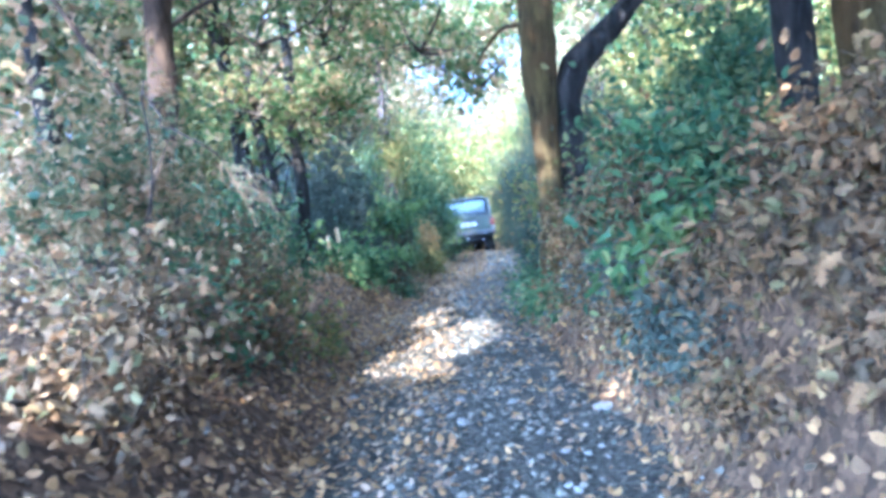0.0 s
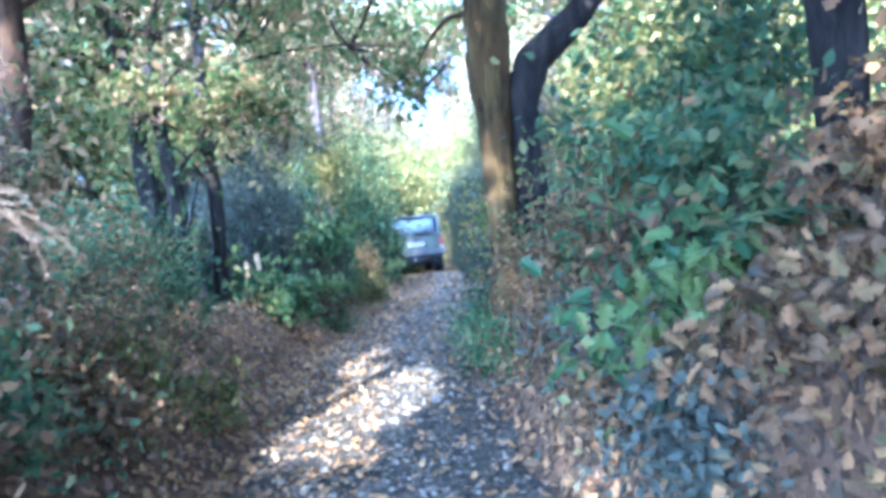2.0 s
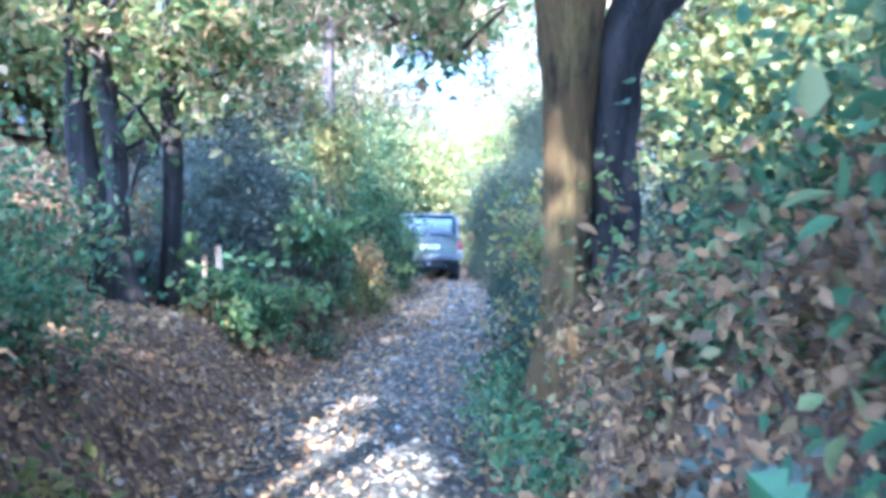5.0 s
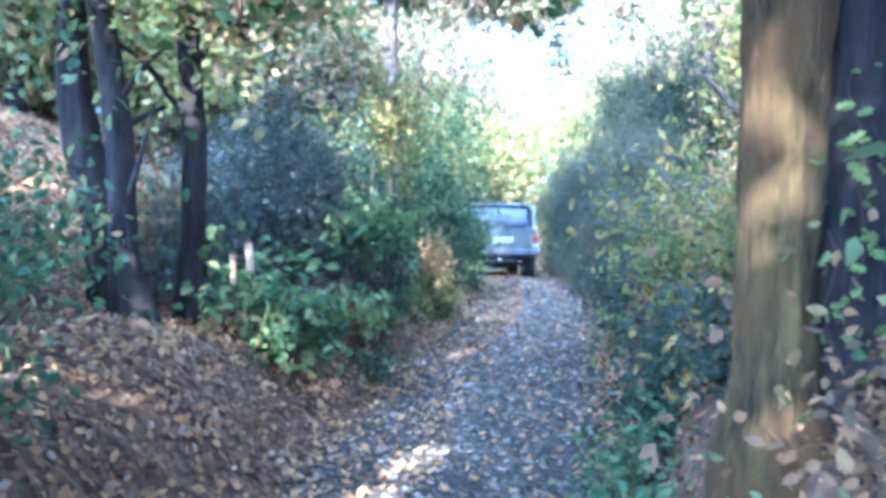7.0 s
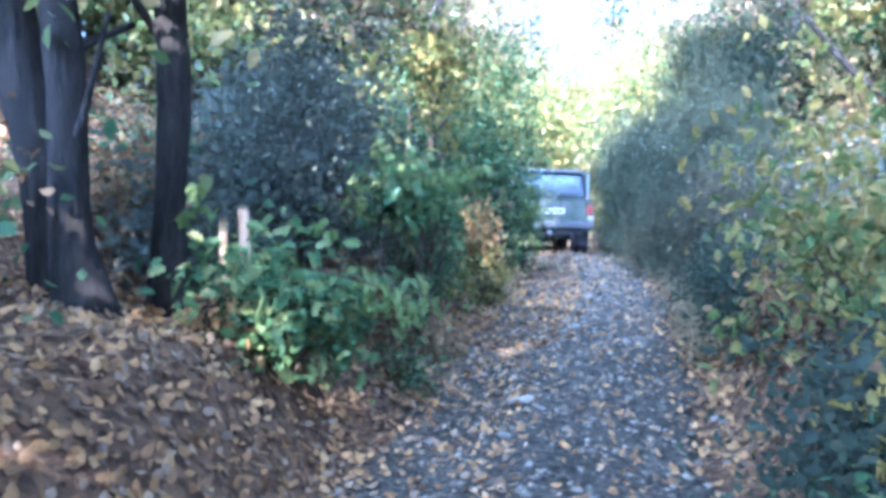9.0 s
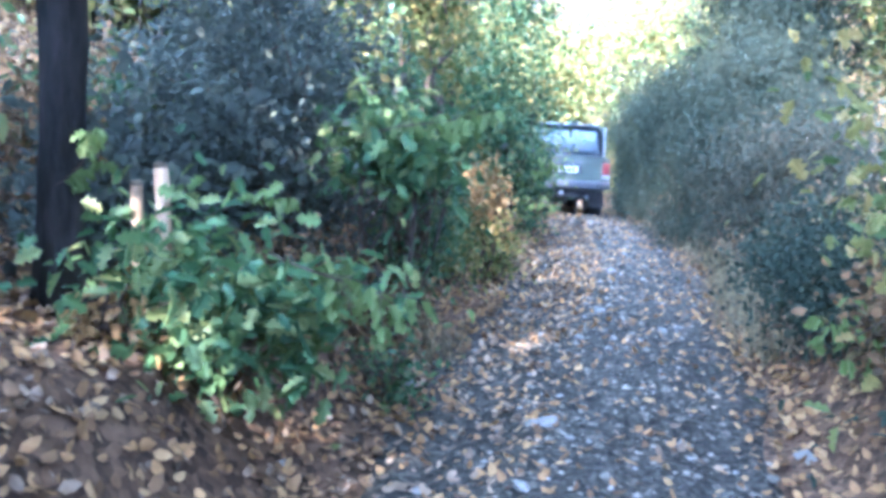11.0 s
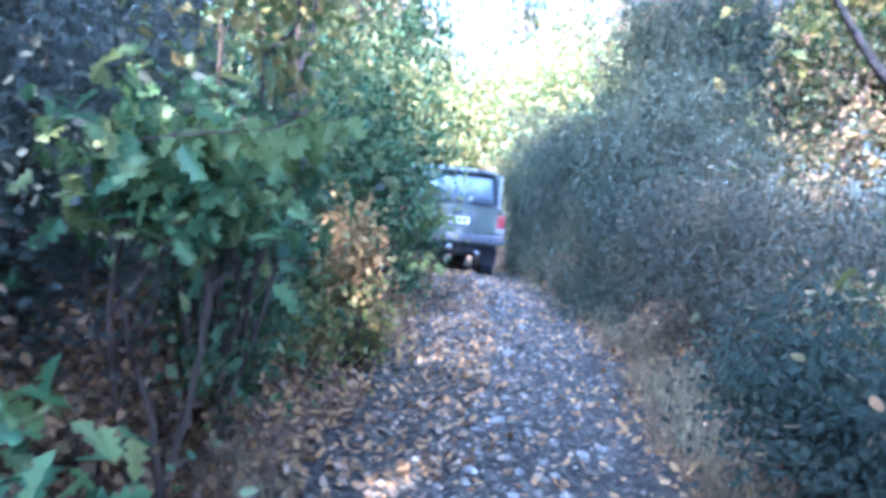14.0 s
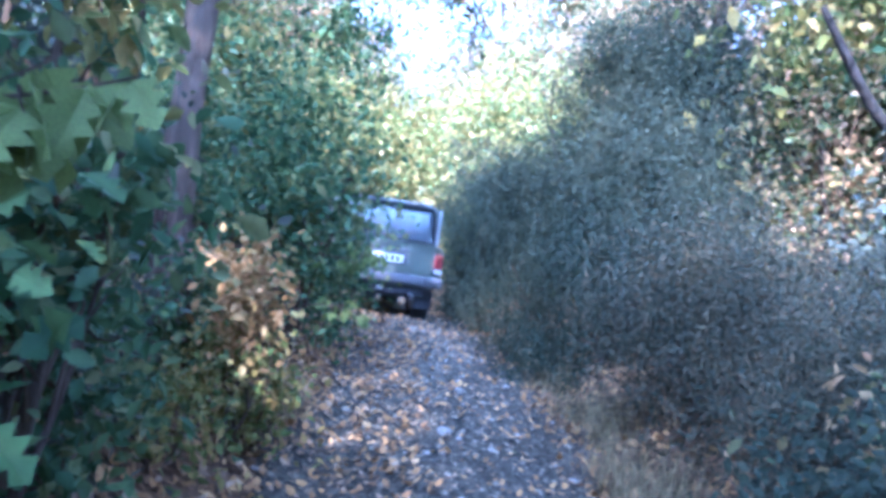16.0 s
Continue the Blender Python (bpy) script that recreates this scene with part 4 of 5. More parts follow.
for k, (x, y) in enumerate([(9.6, 17.6), (10.4, 14.0), (-4.2, 24.4), (-6.1, 25.6), (-8.6, 23.4), (-10.6, 22.0), (-7.2, 27.6), (-4.8, 28.2), (-12.0, 18.2), (-11.6, 15.0), (-3.4, 23.0), (-7.2, 20.9), (-8.5, 19.9), (-6.1, 22.6), (-9.6, 20.8), (-10.4, 17.4), (-5.2, 21.0)]):
    copy_thing(models[(k * 3) % 4], pose(x, y, land_at(x, y) - 0.1 * (k % 4), 0, 0, 71 * k))


# ---- smaller things ----
for x, y, leaf in [(-3.2, 10.6, BROWN), (-4.6, 9.4, BROWN), (-4.6, 12.0, BROWN), (-5.8, 11.3, MIXED), (-3.0, 17.5, DARK), (-3.2, 14.4, GREEN), (-3.7, 16.0, BROWN), (-3.0, 13.1, BROWN)]:
    bush("slope_shrub", "half-withered shrub on the leafy slope under the trees" if leaf in (BROWN, MIXED) else "green shrub on the leafy slope under the trees", (x, y, land_at(x, y) + 0.55), (0.8, 0.8, 0.5), 34, 40, 0.18, leaf, 0.075, int(500 + 10 * y), stems=6, group="slope shrubs")
for i, (x, y, h) in enumerate([(2.05, 3.5, 0.35), (2.5, 4.1, 0.4), (1.75, 6.0, 0.35), (2.2, 2.6, 0.4), (-1.6, 5.6, 0.35), (-1.7, 3.2, 0.4), (1.9, 9.6, 0.35), (2.0, 12.6, 0.3)]):
    bush("dry_undergrowth", "knee-high dry brown undergrowth on the bank", (x, y, land_at(x, y) + h * 0.7), (0.42, 0.5, h), 34, 40, 0.13, BROWN, 0.06, 540 + i, "dry", 7, group="dry undergrowth")


def stake(x, y, h, r, lean, seed):
    g = land_at(x, y)
    t = thing("cut_stem", "pale cut tree stem standing among the saplings", "stump", (x, y, g), "cut stems")
    pts = bent((0, 0, -0.08), (lean, 0.02, h), 7, 0.012, seed)
    part("bark", tubes_mesh("bark", [tube(pts, np.linspace(r, r * 0.92, 7), 10, 0.05, seed)]), CUT_WOOD, t)
    bm = bmesh.new()
    bmesh.ops.create_cone(bm, cap_ends=True, segments=10, radius1=r * 0.9, radius2=r * 0.85, depth=0.012, matrix=pose(lean, 0.02, h + r * 0.46, 12, 8, 0))
    part("cut_face", from_bm("cut_face", bm), DRY_TWIG, t)


stake(-1.61, 12.05, 0.74, 0.036, 0.0, 3)
stake(-1.74, 12.15, 0.62, 0.03, -0.03, 4)

# dead branch that arches out of the shrub and hangs its twigs over the bank
root = np.array([-2.0, 4.75, land_at(-2.0, 4.75)])
dry = thing("dry_branch", "bare dead branch hanging from a shrub over the bank", "branch", root)
main = np.concatenate([bent((0, 0, 0), (0.18, -0.1, 1.5), 7, 0.05, 1), bent((0.22, -0.14, 1.6), np.array([-1.62, 4.32, 2.12]) - root, 5, 0.03, 2), bent(np.array([-1.55, 4.3, 2.1]) - root, np.array([-1.24, 4.28, 1.76]) - root, 8, 0.04, 3)])
part("main_stem", tubes_mesh("main_stem", [tube(main, np.linspace(0.01, 0.004, 20), 8, 0.12, 2)]), DARK_BARK, dry)
rng = np.random.default_rng(9)
for k in range(14):
    a = main[19 - k % 3]
    goal = a + np.array([rng.uniform(0.06, 0.28), rng.uniform(-0.12, 0.08), rng.uniform(-0.3, -0.06)])
    q = bent(a, goal, 7, 0.035, k)
    tip = goal + np.array([rng.uniform(0.02, 0.09), rng.uniform(-0.04, 0.04), rng.uniform(-0.08, 0.03)])
    part("side_twig", tubes_mesh("side_twig", [tube(q, np.linspace(0.0036, 0.0013, 7), 5), tube(bent(q[4], tip, 5, 0.01, k + 50), np.linspace(0.002, 0.001, 5), 4)]), DRY_TWIG, dry)


def fern(x, y, z, n, length, seed):
    """A fern: arching fronds, each with leaflets along its rib."""
    rng = np.random.default_rng(seed)
    t = thing("fern", "green fern with arching fronds on the bank", "fern", (x, y, z), "ferns")
    for k in range(n):
        a = rng.uniform(0, 6.28)
        s = np.linspace(0, 1, 14)
        l = length * rng.uniform(0.7, 1.1)
        rib = np.stack([np.cos(a) * l * s, np.sin(a) * l * s, l * (0.75 * s - 0.75 * s * s)], 1)
        side = np.array([-math.sin(a), math.cos(a), 0])
        vs, fs = [], []
        for i in range(2, 14):
            w = 0.3 * l * math.sin(math.pi * (0.12 + 0.86 * s[i])) + 0.01
            for sg in (-1, 1):
                b = len(vs)
                d = (rib[i] - rib[i - 1])
                vs += [rib[i] - d * 0.45, rib[i] + side * sg * w * 0.5 + d * 0.5, rib[i] + side * sg * w + d * 0.5 - np.array([0, 0, 0.1 * w]), rib[i] + d * 0.35]
                fs.append((b, b + 1, b + 2, b + 3))
        part("frond", mesh_from("frond", np.array(vs), [np.array(fs)]), GREEN, t)


fern(2.0, 3.9, land_at(2.0, 3.9) + 0.02, 8, 0.75, 1)
fern(2.25, 3.2, land_at(2.25, 3.2), 6, 0.45, 2)
fern(1.55, 9.4, land_at(1.55, 9.4), 6, 0.35, 3)

# gravel
rng = np.random.default_rng(21)
n = 11000
y = rng.uniform(1.5, 24, n)
x = track_x(y) + np.clip(rng.normal(0.1, 0.5, n), -1.1, 1.1)
size = np.clip(rng.lognormal(-4.15, 0.5, n), 0.007, 0.042)
shape = np.array([(1, 0, 0), (0.3, 0.8, 0.05), (-0.8, 0.4, 0), (-0.6, -0.6, 0.05), (0.5, -0.7, 0), (0.1, 0.1, 0.55), (0, 0, -0.4)])
tri = np.array([(0, 1, 5), (1, 2, 5), (2, 3, 5), (3, 4, 5), (4, 0, 5), (1, 0, 6), (2, 1, 6), (3, 2, 6), (4, 3, 6), (0, 4, 6)])
turn = rng.uniform(0, 6.28, n)
c, sn = np.cos(turn)[:, None], np.sin(turn)[:, None]
pts = shape[None] * rng.uniform(0.7, 1.3, (n, 7, 3))
pts = np.stack([pts[:, :, 0] * c - pts[:, :, 1] * sn, pts[:, :, 0] * sn + pts[:, :, 1] * c, pts[:, :, 2]], -1) * size[:, None, None]
pts += np.stack([x, y, land(x, y) + 0.014], -1)[:, None, :]
pebbles = new("gravel", mesh_from("gravel", pts.reshape(-1, 3), [(tri[None] + (np.arange(n) * 7)[:, None, None]).reshape(-1, 3)], False))
pebbles.data.materials.append(PEBBLE)
tagged(pebbles, "small grey and pale stones strewn over the track", "gravel", kind="stuff")

# loose stones on the track
rng = np.random.default_rng(12)
stones = []
for k in range(6):
    bm = bmesh.new()
    bmesh.ops.create_icosphere(bm, subdivisions=1, radius=1)
    for v in bm.verts:
        v.co = Vector((v.co.x * rng.uniform(0.7, 1.2), v.co.y * rng.uniform(0.6, 1.0), v.co.z * rng.uniform(0.35, 0.6)))
    me = from_bm("stone", bm)
    me.materials.append(STONE)
    stones.append(me)
for k in range(280):
    y = rng.uniform(3, 22)
    x = float(track_x(y)) + rng.normal(0, 0.55)
    r = float(np.clip(rng.lognormal(-3.75, 0.45), 0.012, 0.07))
    st = new("stone", stones[k % 6])
    st.parent = road
    st.matrix_basis = pose(x, y, land_at(x, y) + 0.012 + 0.15 * r, rng.uniform(-15, 15), rng.uniform(-15, 15), rng.uniform(0, 360)) @ Matrix.Scale(r, 4)

# branches that reach towards the track, each leaf by itself
tv, tf = template("oak")
oak_leaf = []
for k in range(4):
    v = tv.copy()
    v[:, 2] += 0.12 * np.sin(3 * v[:, 0] + k) * v[:, 0] + 0.1 * (k - 1.5) * v[:, 1]
    me = mesh_from("leaf", v, tf)
    me.materials.append(SUNLIT_SPRIG)
    oak_leaf.append(me)


def leafy_branch(a, b, n, size, seed, label):
    """A branch from a to b with single lobed leaves on short stalks."""
    a, b = np.asarray(a, float), np.asarray(b, float)
    rng = np.random.default_rng(seed)
    t = thing("oak_branch", label, "branch", a, "reaching branches")
    main = bent((0, 0, 0), b - a, 10, 0.04, seed)
    part("branch_stem", tubes_mesh("branch_stem", [tube(main, np.linspace(0.007, 0.002, 10), 7, 0.08, seed)]), TWIG, t)
    sides = []
    for k in range(5):
        p = main[3 + k]
        q = p + rng.normal(0, 0.11, 3) + (b - a) * 0.12
        sides.append((p, q))
        part("side_stem", tubes_mesh("side_stem", [tube(bent(p, q, 5, 0.015, k), np.linspace(0.003, 0.0015, 5), 5)]), TWIG, t)
    for k in range(n):
        p, q = sides[k % 5] if k % 3 else (main[5], main[9])
        w = rng.uniform(0.25, 1.0)
        at = p + (q - p) * w
        ob = new("leaf", oak_leaf[k % 4])
        ob.parent = t
        ob.matrix_basis = pose(*at, rng.normal(0, 38), rng.uniform(10, 65), rng.uniform(0, 360)) @ Matrix.Scale(size * rng.uniform(0.7, 1.2), 4)
    return t


leafy_branch((-1.0, 13.15, 1.35), (-0.16, 13.0, 1.56), 46, 0.13, 1, "oak branch with broad green leaves over the verge")
leafy_branch((-1.5, 12.3, 0.7), (-0.8, 12.45, 0.82), 40, 0.11, 2, "oak branch with broad green leaves over the verge")
leafy_branch((-1.1, 12.0, 0.9), (-0.5, 11.75, 0.75), 36, 0.1, 3, "oak branch with broad green leaves over the verge")
leafy_branch((1.75, 4.75, 1.1), (1.08, 4.2, 1.0), 34, 0.12, 4, "oak branch with broad green leaves over the bank")
leafy_branch((1.8, 4.6, 1.3), (1.25, 4.0, 1.24), 34, 0.12, 5, "oak branch with broad green leaves over the bank")
leafy_branch((1.8, 12.4, 0.7), (1.3, 12.2, 0.72), 26, 0.09, 6, "low branch with broad green leaves over the verge")


leafy_branch((-0.1, 18.2, 1.0), (0.6, 18.2, 1.0), 34, 0.1, 9, "leafy branch reaching out of the tall green shrub")
leafy_branch((-0.05, 18.9, 1.35), (0.55, 19.0, 1.2), 30, 0.1, 10, "leafy branch reaching out of the tall green shrub")
leafy_branch((0.0, 18.0, 0.55), (0.5, 17.9, 0.5), 28, 0.09, 11, "leafy branch reaching out of the tall green shrub")


def grass(x, y, r, h, n, seed):
    """A tuft of dry grass: thin bent blades."""
    rng = np.random.default_rng(seed)
    g = land_at(x, y)
    t = thing("dry_grass", "tuft of straw-coloured dry grass on the verge", "grass", (x, y, g), "grass tufts")
    vs, fs = [], []
    for k in range(n):
        a, d = rng.uniform(0, 6.28), r * math.sqrt(rng.uniform(0, 1))
        p = np.array([d * math.cos(a), d * math.sin(a), 0.0])
        p[2] = land_at(x + p[0], y + p[1]) - g - 0.01
        lean = np.array([rng.normal(0, 0.35), rng.normal(0, 0.35), 0])
        l = h * rng.uniform(0.5, 1.1)
        side = np.array([math.cos(a + 1.3), math.sin(a + 1.3), 0]) * 0.003
        q, e = p + lean * l * 0.4 + np.array([0, 0, l * 0.6]), p + lean * l * 1.3 + np.array([0, 0, l * 0.95])
        b = len(vs)
        vs += [p - side, p + side, q + side, q - side, e]
        fs.append((b, b + 1, b + 2, b + 3))
        fs.append((b + 3, b + 2, b + 4, b + 4))
    vs = np.array(vs)
    quads = np.array([f for f in fs if f[2] != f[3]])
    tris = np.array([f[:3] for f in fs if f[2] == f[3]])
    tagged(part("blades", mesh_from("blades", vs, [quads, tris]), STRAW, t), kind="stuff")


STRAW = leaf_material("straw_grass", [(0.12, 0.105, 0.05), (0.19, 0.155, 0.078), (0.27, 0.22, 0.115)], 0.3, 0.7)
for k, (dx, y) in enumerate([(1.15, 15.0), (1.2, 15.8), (1.12, 16.6), (1.2, 17.4), (1.15, 18.2), (1.1, 19.2), (1.3, 16.2), (1.35, 17.8), (-1.15, 14.0), (-1.2, 17.4), (1.15, 20.4), (1.2, 14.3)]):
    grass(float(track_x(y)) + dx, y, 0.26, 0.34, 170, 700 + k)

for i, (x, y, h, leaf) in enumerate([(-1.05, 13.3, 0.3, BROWN), (-0.85, 13.9, 0.28, BROWN), (-0.75, 13.0, 0.16, GREEN), (-1.3, 12.9, 0.34, BROWN)]):
    bush("undergrowth", "low withered undergrowth beneath the oak sapling", (x, y, land_at(x, y) + h * 0.6), (0.3, 0.34, h), 22, 26, 0.11, leaf, 0.055, 980 + 3 * i, stems=6, group="low undergrowth")
# shade of the hollow under the bank shrub, put in as dark-leaved shrubs
bush("shade_shrub", "low added shrub, the shade of the hollow put into its dark leaves", (1.4, 4.2, 0.5), (0.34, 0.7, 0.36), 50, 44, 0.13, DARK, 0.045, 991, stems=6)
bush("shade_shrub", "low added shrub, the shade of the hollow put into its dark leaves", (1.5, 5.3, 0.6), (0.3, 0.6, 0.4), 46, 44, 0.13, DARK, 0.045, 993, stems=6)
bush("green_shrub", "leafy green shrub behind the oak sapling", (-0.72, 14.1, 1.35), (0.42, 0.4, 0.5), 34, 44, 0.13, GREEN, 0.07, 995, stems=4)
bush("turning_shrub", "tall shrub of beige and green turning leaves in sun", (5.0, 19.2, 2.5), (0.9, 1.0, 1.4), 70, 44, 0.2, MIXED, 0.075, 997, stems=6)
bush("verge_plant", "small leafy green plant at the edge of the track", (-0.72, 16.1, 0.22), (0.24, 0.24, 0.18), 16, 22, 0.07, GREEN, 0.07, 999, "oak", 5)
bush("verge_plant", "small leafy green plant at the edge of the track", (-0.78, 14.9, 0.15), (0.18, 0.2, 0.14), 12, 18, 0.06, GREEN, 0.06, 1001, "oak", 4)
bush("green_shrub", "low green shrub at the foot of the slender tree", (-0.6, 17.0, 0.5), (0.32, 0.5, 0.5), 34, 40, 0.12, GREEN, 0.065, 1003, stems=5)
bush("shade_shrub", "low dark shrub in the shade of the saplings", (-1.05, 15.3, 0.6), (0.36, 0.7, 0.55), 44, 44, 0.14, DARK, 0.065, 1005, stems=6)
bush("yellow_shrub", "low yellow-green shrub beside the track", (-0.5, 15.75, 0.3), (0.2, 0.3, 0.3), 18, 34, 0.09, YELLOW, 0.055, 1007, stems=4)
for x, y in [(2.55, 13.4), (2.75, 12.4), (2.5, 14.3)]:
    bush("turning_shrub", "low shrub of brown and green turning leaves on the bank", (x, y, land_at(x, y) + 0.4), (0.36, 0.5, 0.42), 36, 36, 0.13, MIXED, 0.06, int(1010 + 10 * y), stems=5)
for k, (x, y, l, a) in enumerate([(-1.7, 9.3, 0.7, 25), (-2.2, 10.2, 0.9, 70), (-1.5, 10.6, 0.5, 120), (1.5, 13.2, 0.6, 40), (1.65, 11.0, 0.7, 100), (-0.9, 15.3, 0.45, 10), (1.9, 15.2, 0.8, 60)]):
    g = land_at(x, y)
    t = thing("fallen_stick", "thin dry stick lying in the leaf litter", "stick", (x, y, g), "fallen sticks")
    e = np.array([l * math.cos(radians(a)), l * math.sin(radians(a)), 0.0])
    e[2] = land_at(x + e[0], y + e[1]) - g + 0.03
    pts = bent((0, 0, 0.02), e, 9, 0.03, k)
    part("stick_stem", tubes_mesh("stick_stem", [tube(pts, np.linspace(0.011, 0.004, 9), 7, 0.12, k)]), DRY_TWIG, t)
    part("side_twig", tubes_mesh("side_twig", [tube(bent(pts[5], pts[5] + np.array([0.12, 0.06, 0.05]), 5, 0.015, k), np.linspace(0.005, 0.002, 5), 5)]), DRY_TWIG, t)
bush("orange_sprig", "sprig of orange withered leaves beside the oak sapling", (-1.72, 11.75, 0.62), (0.2, 0.16, 0.14), 9, 12, 0.06, ORANGE, 0.075, 720, "oak", 3)
leafy_branch((-2.15, 12.25, 1.1), (-1.78, 11.85, 1.42), 36, 0.085, 7, "thin branch with light green lobed leaves")
leafy_branch((-1.55, 12.5, 1.0), (-1.1, 12.3, 1.2), 30, 0.09, 8, "oak branch with broad green leaves over the verge")
for k, (x, y, z) in enumerate([(1.5, 8.33, 1.6), (1.4, 8.3, 1.35), (1.55, 8.32, 0.95), (1.6, 8.33, 1.25), (1.48, 8.32, 1.9)]):
    rng = np.random.default_rng(800 + k)
    t = thing("ivy_spray", "spray of pale green ivy leaves climbing the oak stem", "ivy", (x, y, z), "ivy on the oak")
    part("runner", tubes_mesh("runner", [tube(bent((0.02, 0.04, -0.2), (-0.02, 0.02, 0.2), 7, 0.03, k), np.linspace(0.005, 0.002, 7), 5)]), TWIG, t)
    for j in range(16):
        ob = new("leaf", oak_leaf[j % 4])
        ob.parent = t
        ob.matrix_basis = pose(rng.normal(0, 0.07), rng.uniform(-0.05, 0.02), rng.uniform(-0.2, 0.2), rng.uniform(30, 100), rng.normal(0, 30), rng.uniform(0, 360)) @ Matrix.Scale(0.065 * rng.uniform(0.6, 1.2), 4)

for i, (x, y, z, rx, rz) in enumerate([(-3.4, 19.0, 1.5, 0.9, 1.4), (-4.5, 20.4, 1.9, 1.0, 1.5), (-3.2, 21.4, 1.5, 1.0, 1.7), (-5.8, 22.2, 2.4, 1.1, 1.6), (-2.55, 14.9, 1.15, 0.7, 0.9), (-3.35, 16.4, 1.4, 0.7, 0.9), (-2.35, 13.3, 0.85, 0.42, 0.5)]):
    bush("thicket_shrub", "tall dark shrub in the thicket behind the bank", (x, y, z), (rx, 0.9, rz), 80, 56, 0.22, DARK, 0.095, 1200 + 7 * i, stems=6, group="thicket")

for x, y, h in [(2.45, 19.4, 0.3), (2.5, 21.0, 0.42), (2.35, 22.6, 0.42), (2.3, 24.2, 0.45)]:
    bush("verge_bush", "low grey-green bush at the foot of the feathery bushes", (x, y, land_at(x, y) + 0.6 * h), (0.45, 0.85, h), 50, 60, 0.14, OLIVE, 0.055, int(1300 + 10 * y), "slim", 6, group="verge bushes")

for i, (x, y, h) in enumerate([(1.95, 7.5, 0.22), (2.2, 7.0, 0.26), (2.3, 7.9, 0.24)]):
    bush("withered_shrub", "withered shrub with rust-red dry leaves on the bank", (x, y, land_at(x, y) + h * 0.7), (0.3, 0.34, h), 20, 22, 0.11, RUST, 0.07, 1400 + 3 * i, "oak", 5, group="withered shrubs")
for i, (x, y, h) in enumerate([(1.5, 10.2, 0.2), (1.75, 10.7, 0.24), (1.6, 9.8, 0.16)]):
    bush("yellow_plant", "low plant with broad yellow leaves on the verge", (x, y, land_at(x, y) + h * 0.7), (0.22, 0.26, h), 12, 14, 0.09, GOLD, 0.085, 1420 + 3 * i, "oak", 4, group="yellow plants")

# ---- the car ahead ----
PAINT = plain_material("dark_green_car_paint", (0.045, 0.054, 0.036), 0.45, 0.0, 0.12, 3.0)
GLASS_DARK = plain_material("tinted_car_glass", (0.11, 0.125, 0.135), 0.1, 0.6, 0.1)
CHROME = plain_material("dull_chrome", (0.07, 0.07, 0.072), 0.5, 0.6, 0.15)
RUBBER = plain_material("tyre_rubber", (0.025, 0.025, 0.026), 0.85, 0.0, 0.3, 20)
BLACK = plain_material("black_plastic", (0.03, 0.03, 0.032), 0.6)
RED = plain_material("red_lamp_lens", (0.13, 0.014, 0.014), 0.35)
AMBER = plain_material("amber_lamp_lens", (0.16, 0.035, 0.018), 0.35)
WHITE = plain_material("white_plate", (0.42, 0.42, 0.4), 0.45, 0.0, 0.05)
PALE_PART = plain_material("pale_car_part", (0.22, 0.235, 0.24), 0.4, 0.2)
STEEL = plain_material("steel_wheel", (0.35, 0.35, 0.36), 0.4, 0.8)


def box(size, at, bevel=0.02, taper=(1, 1), shade=False):
    bm = bmesh.new()
    bmesh.ops.create_cube(bm, size=1)
    for v in bm.verts:
        k = taper if v.co.z > 0 else (1, 1)
        v.co = Vector((v.co.x * size[0] * k[0] + at[0], v.co.y * size[1] * k[1] + at[1], v.co.z * size[2] + at[2]))
    if bevel:
        bmesh.ops.bevel(bm, geom=bm.edges[:], offset=bevel, segments=2, profile=0.6, affect="EDGES")
    return from_bm("box", bm, shade)


def hull(sections, sides=20):
    """A smooth body through rounded sections: (y, half width, bottom z, top z, roundness)."""
    verts, quads = [], []
    for y, w, z0, z1, k in sections:
        for a in np.linspace(0, 2 * np.pi, sides, endpoint=False):
            c, s = math.cos(a), math.sin(a)
            e = 2.0 / k
            verts.append((w * math.copysign(abs(c) ** e, c), y, (z0 + z1) / 2 + (z1 - z0) / 2 * math.copysign(abs(s) ** e, s)))
    n = len(sections)
    for i in range(n - 1):
        for j in range(sides):
            a, b = i * sides + j, i * sides + (j + 1) % sides
            quads.append((a, a + sides, b + sides, b))
    me = bpy.data.meshes.new("hull")
    me.from_pydata(verts, [], quads + [tuple(range(sides)), tuple(reversed(range((n - 1) * sides, n * sides)))])
    for p in me.polygons:
        p.use_smooth = len(p.vertices) == 4
    return me


def ring(r0, r1, width, at, seg=28):
    """A wheel-like solid on the x axis: outer radius r0, inner r1."""
    bm = bmesh.new()
    prof = [(r1, -width * 0.42), (r0 * 0.93, -width / 2), (r0, -width * 0.34), (r0, width * 0.34), (r0 * 0.93, width / 2), (r1, width * 0.42)]
    rings = []
    for i in range(seg):
        a = 2 * math.pi * i / seg
        rings.append([bm.verts.new((at[0] + w, at[1] + r * math.cos(a), at[2] + r * math.sin(a))) for r, w in prof])
    for i in range(seg):
        p, q = rings[i], rings[(i + 1) % seg]
        for k in range(len(prof)):
            l = (k + 1) % len(prof)
            bm.faces.new((p[k], p[l], q[l], q[k]))
    bmesh.ops.recalc_face_normals(bm, faces=bm.faces[:])
    return from_bm("ring", bm, True)


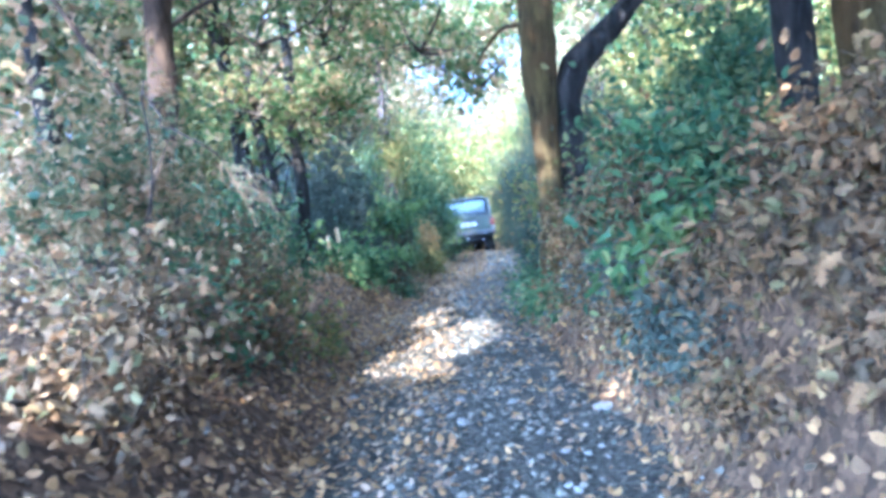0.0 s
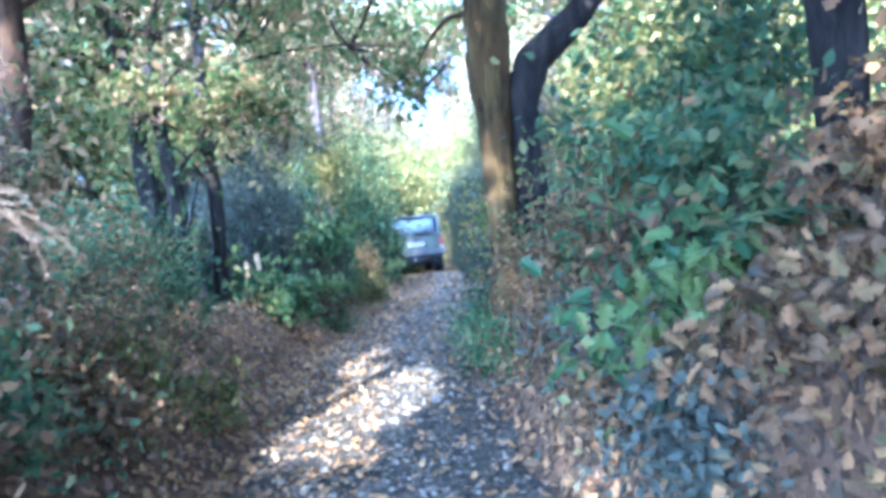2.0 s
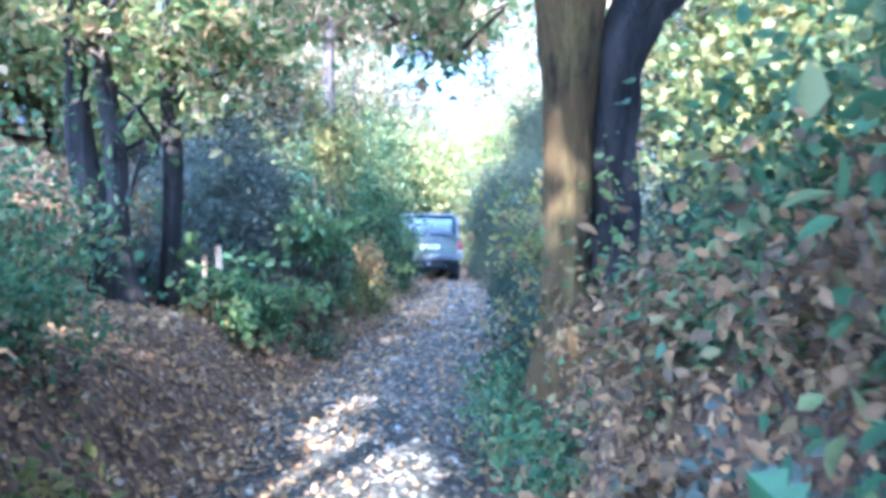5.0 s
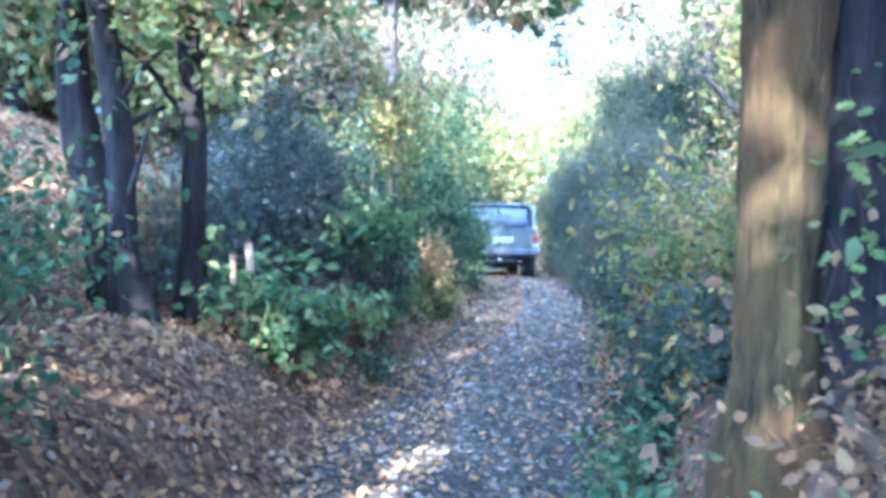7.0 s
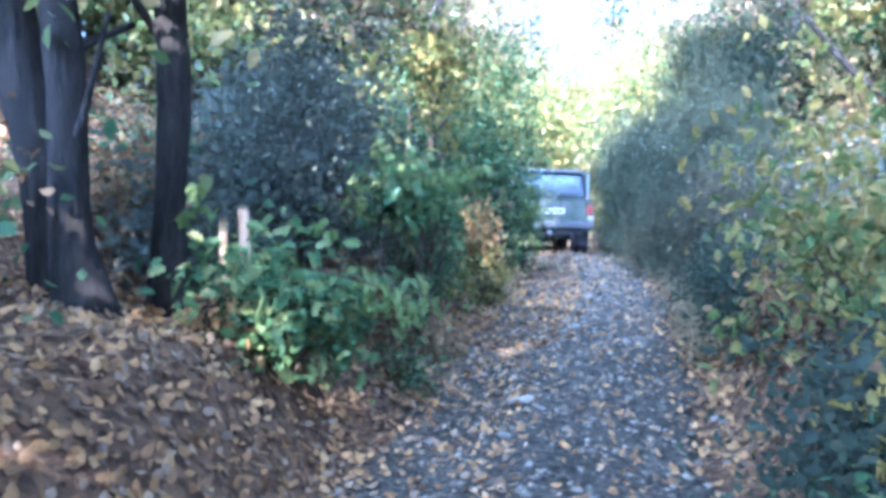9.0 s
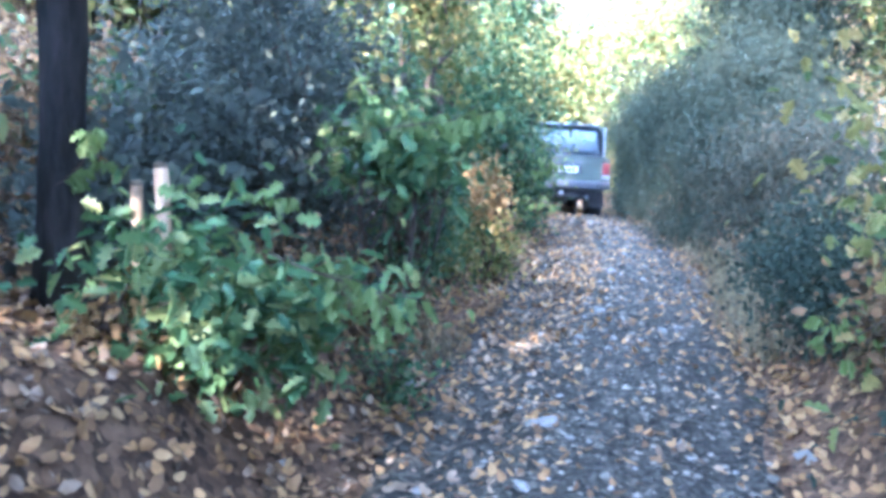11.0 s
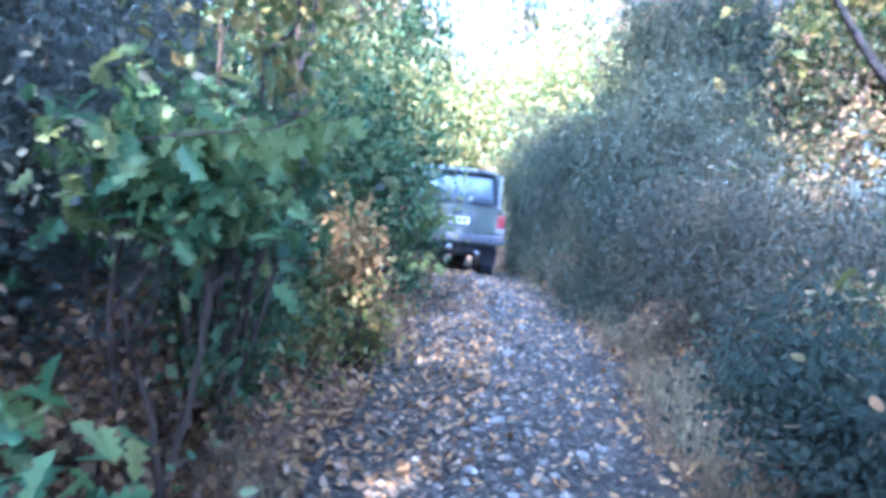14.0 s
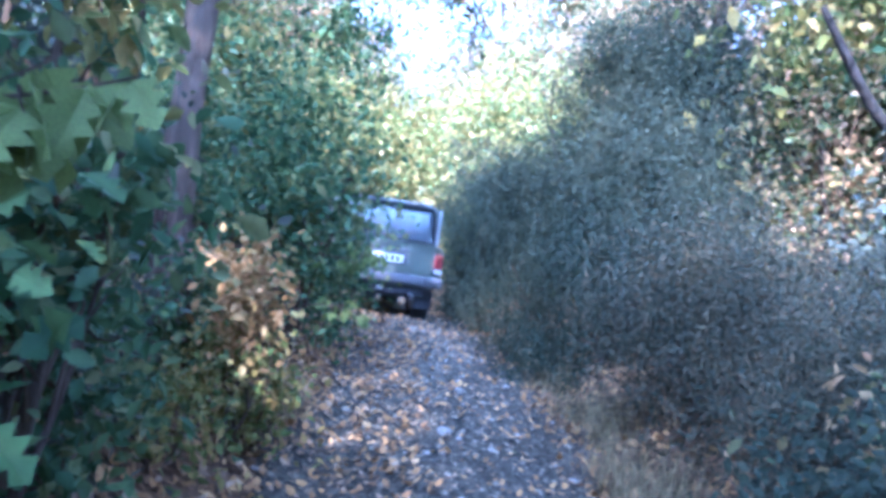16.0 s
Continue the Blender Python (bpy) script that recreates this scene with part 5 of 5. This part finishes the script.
def off_road_car(m):
    car = thing("off_road_car", "dark green off-road estate car seen from behind on the track", "car")
    part("body", hull([(0.0, 0.82, 0.56, 1.1, 8), (0.04, 0.855, 0.5, 1.13, 8), (0.6, 0.87, 0.47, 1.14, 8), (2.6, 0.87, 0.47, 1.11, 8), (3.9, 0.84, 0.5, 1.05, 8), (4.2, 0.75, 0.55, 0.94, 6)], 36), PAINT, car)
    part("cabin", hull([(0.05, 0.76, 1.06, 1.56, 8), (0.12, 0.765, 1.05, 1.63, 8), (0.3, 0.77, 1.05, 1.665, 8), (1.9, 0.77, 1.05, 1.67, 8), (2.4, 0.74, 1.05, 1.6, 7), (2.95, 0.72, 1.05, 1.12, 6)], 36), PAINT, car)
    part("tailgate", box((1.42, 0.03, 0.46), (0, -0.004, 0.9), 0.03), PAINT, car)
    glass = box((1.34, 0.02, 0.43), (0, 0, 0), 0.05, (0.92, 1))
    glass.transform(pose(0, 0.032, 1.37, -7, 0, 0))
    window = part("rear_window", glass, GLASS_DARK, car, "tinted rear window")
    seal = box((1.4, 0.012, 0.49), (0, 0, 0), 0.055, (0.92, 1))
    seal.transform(pose(0, 0.037, 1.37, -7, 0, 0))
    part("window_seal", seal, BLACK, window)
    wiper = box((0.5, 0.012, 0.016), (0, 0, 0), 0.004)
    wiper.transform(pose(0.16, 0.0, 1.205, 0, -6, 0))
    part("wiper", wiper, BLACK, window)
    part("wiper_motor", box((0.3, 0.03, 0.05), (0.12, 0.002, 1.165), 0.012), BLACK, window)
    for s in (-1, 1):
        part("side_window", box((0.015, 0.8, 0.36), (s * 0.764, 0.75, 1.38), 0.03), GLASS_DARK, car)
        part("side_window", box((0.015, 0.75, 0.36), (s * 0.764, 1.65, 1.38), 0.03), GLASS_DARK, car)
        part("pillar_strip", box((0.05, 0.03, 0.5), (s * 0.735, 0.045, 1.36), 0.012, (1.0, 1)), PALE_PART, car, "pale strip on the rear pillar")
        lens = part("tail_light", box((0.12, 0.05, 0.2), (s * 0.785, -0.005, 0.9), 0.015), RED, car, "red tail light")
        part("indicator", box((0.12, 0.03, 0.055), (s * 0.785, -0.02, 0.965), 0.01), AMBER, lens)
        part("reversing_lamp", box((0.13, 0.05, 0.075), (s * 0.785, -0.008, 0.755), 0.012), PALE_PART, lens, "clear reversing lamp")
        part("bumper_corner", box((0.26, 0.2, 0.14), (s * 0.72, -0.05, 0.61), 0.04), CHROME, car, "dull chrome bumper end")
        part("mirror", box((0.18, 0.1, 0.16), (s * 0.95, 2.35, 1.16), 0.04), BLACK, car)
        part("mud_flap", box((0.26, 0.015, 0.26), (s * 0.7, 0.32, 0.34), 0.01), BLACK, car)
        part("wheel_arch", box((0.06, 0.95, 0.07), (s * 0.865, 0.78, 0.76), 0.02), BLACK, car)
        for y in (0.78, 3.4):
            wheel = part("wheel", ring(0.24, 0.08, 0.2, (s * 0.72, y, 0.36)), STEEL, car)
            part("tyre", ring(0.365, 0.22, 0.245, (s * 0.72, y, 0.36)), RUBBER, wheel, "black tyre")
    part("bumper", box((1.2, 0.17, 0.13), (0, -0.06, 0.61), 0.03), CHROME, car, "dull chrome rear bumper")
    part("bumper_step", box((0.8, 0.12, 0.02), (0, -0.075, 0.682), 0.006), BLACK, car)
    part("tailgate_recess", box((0.6, 0.03, 0.17), (0.06, -0.014, 0.88), 0.02), BLACK, car)
    plate = part("number_plate", box((0.46, 0.012, 0.11), (0.06, -0.034, 0.875), 0.008), WHITE, car, "white number plate")
    for i, w in enumerate((0.05, 0.05, 0.035, 0.05, 0.05)):
        part("bar", box((w, 0.004, 0.06), (-0.09 + 0.075 * i, -0.042, 0.875), 0.0), BLACK, plate)
    part("handle_strip", box((0.6, 0.03, 0.035), (0.06, -0.02, 1.0), 0.01), CHROME, car, "chrome handle strip")
    part("tow_bar", box((0.07, 0.2, 0.06), (0, -0.12, 0.46), 0.015), STEEL, car)
    part("valance", box((1.3, 0.05, 0.16), (0, 0.06, 0.48), 0.03), BLACK, car)
    part("axle", ring(0.05, 0.01, 1.3, (0, 0.78, 0.36), 14), BLACK, car)
    part("differential", hull([(0.62, 0.1, 0.26, 0.46, 2), (0.78, 0.14, 0.22, 0.5, 2), (0.95, 0.08, 0.28, 0.44, 2)], 14), BLACK, car)
    part("underbody", box((1.35, 3.4, 0.12), (0, 2.0, 0.46), 0.03), BLACK, car)
    part("exhaust", ring(0.03, 0.022, 0.3, (0, 0, 0), 14), STEEL, car).matrix_basis = pose(0.45, 0.0, 0.4, 0, 0, 90)
    part("rear_silencer", box((0.5, 0.22, 0.14), (0.25, 0.35, 0.42), 0.05), BLACK, car)
    # the sky's reflection along the roof edge is put into its pale colour
    part("roof_spoiler", box((1.2, 0.12, 0.03), (0, 0.1, 1.655), 0.012), PALE_PART, car, "roof edge above the rear window, sky reflection put into its pale colour")
    car.matrix_basis = m
    return car


CAR_X, CAR_Y = 0.88, 22.3
off_road_car(pose(CAR_X, CAR_Y, min(land_at(CAR_X - 0.7, CAR_Y + 0.8), land_at(CAR_X + 0.7, CAR_Y + 0.8)) + 0.02, -3.5, 0, 4) @ Matrix.Scale(0.98, 4))
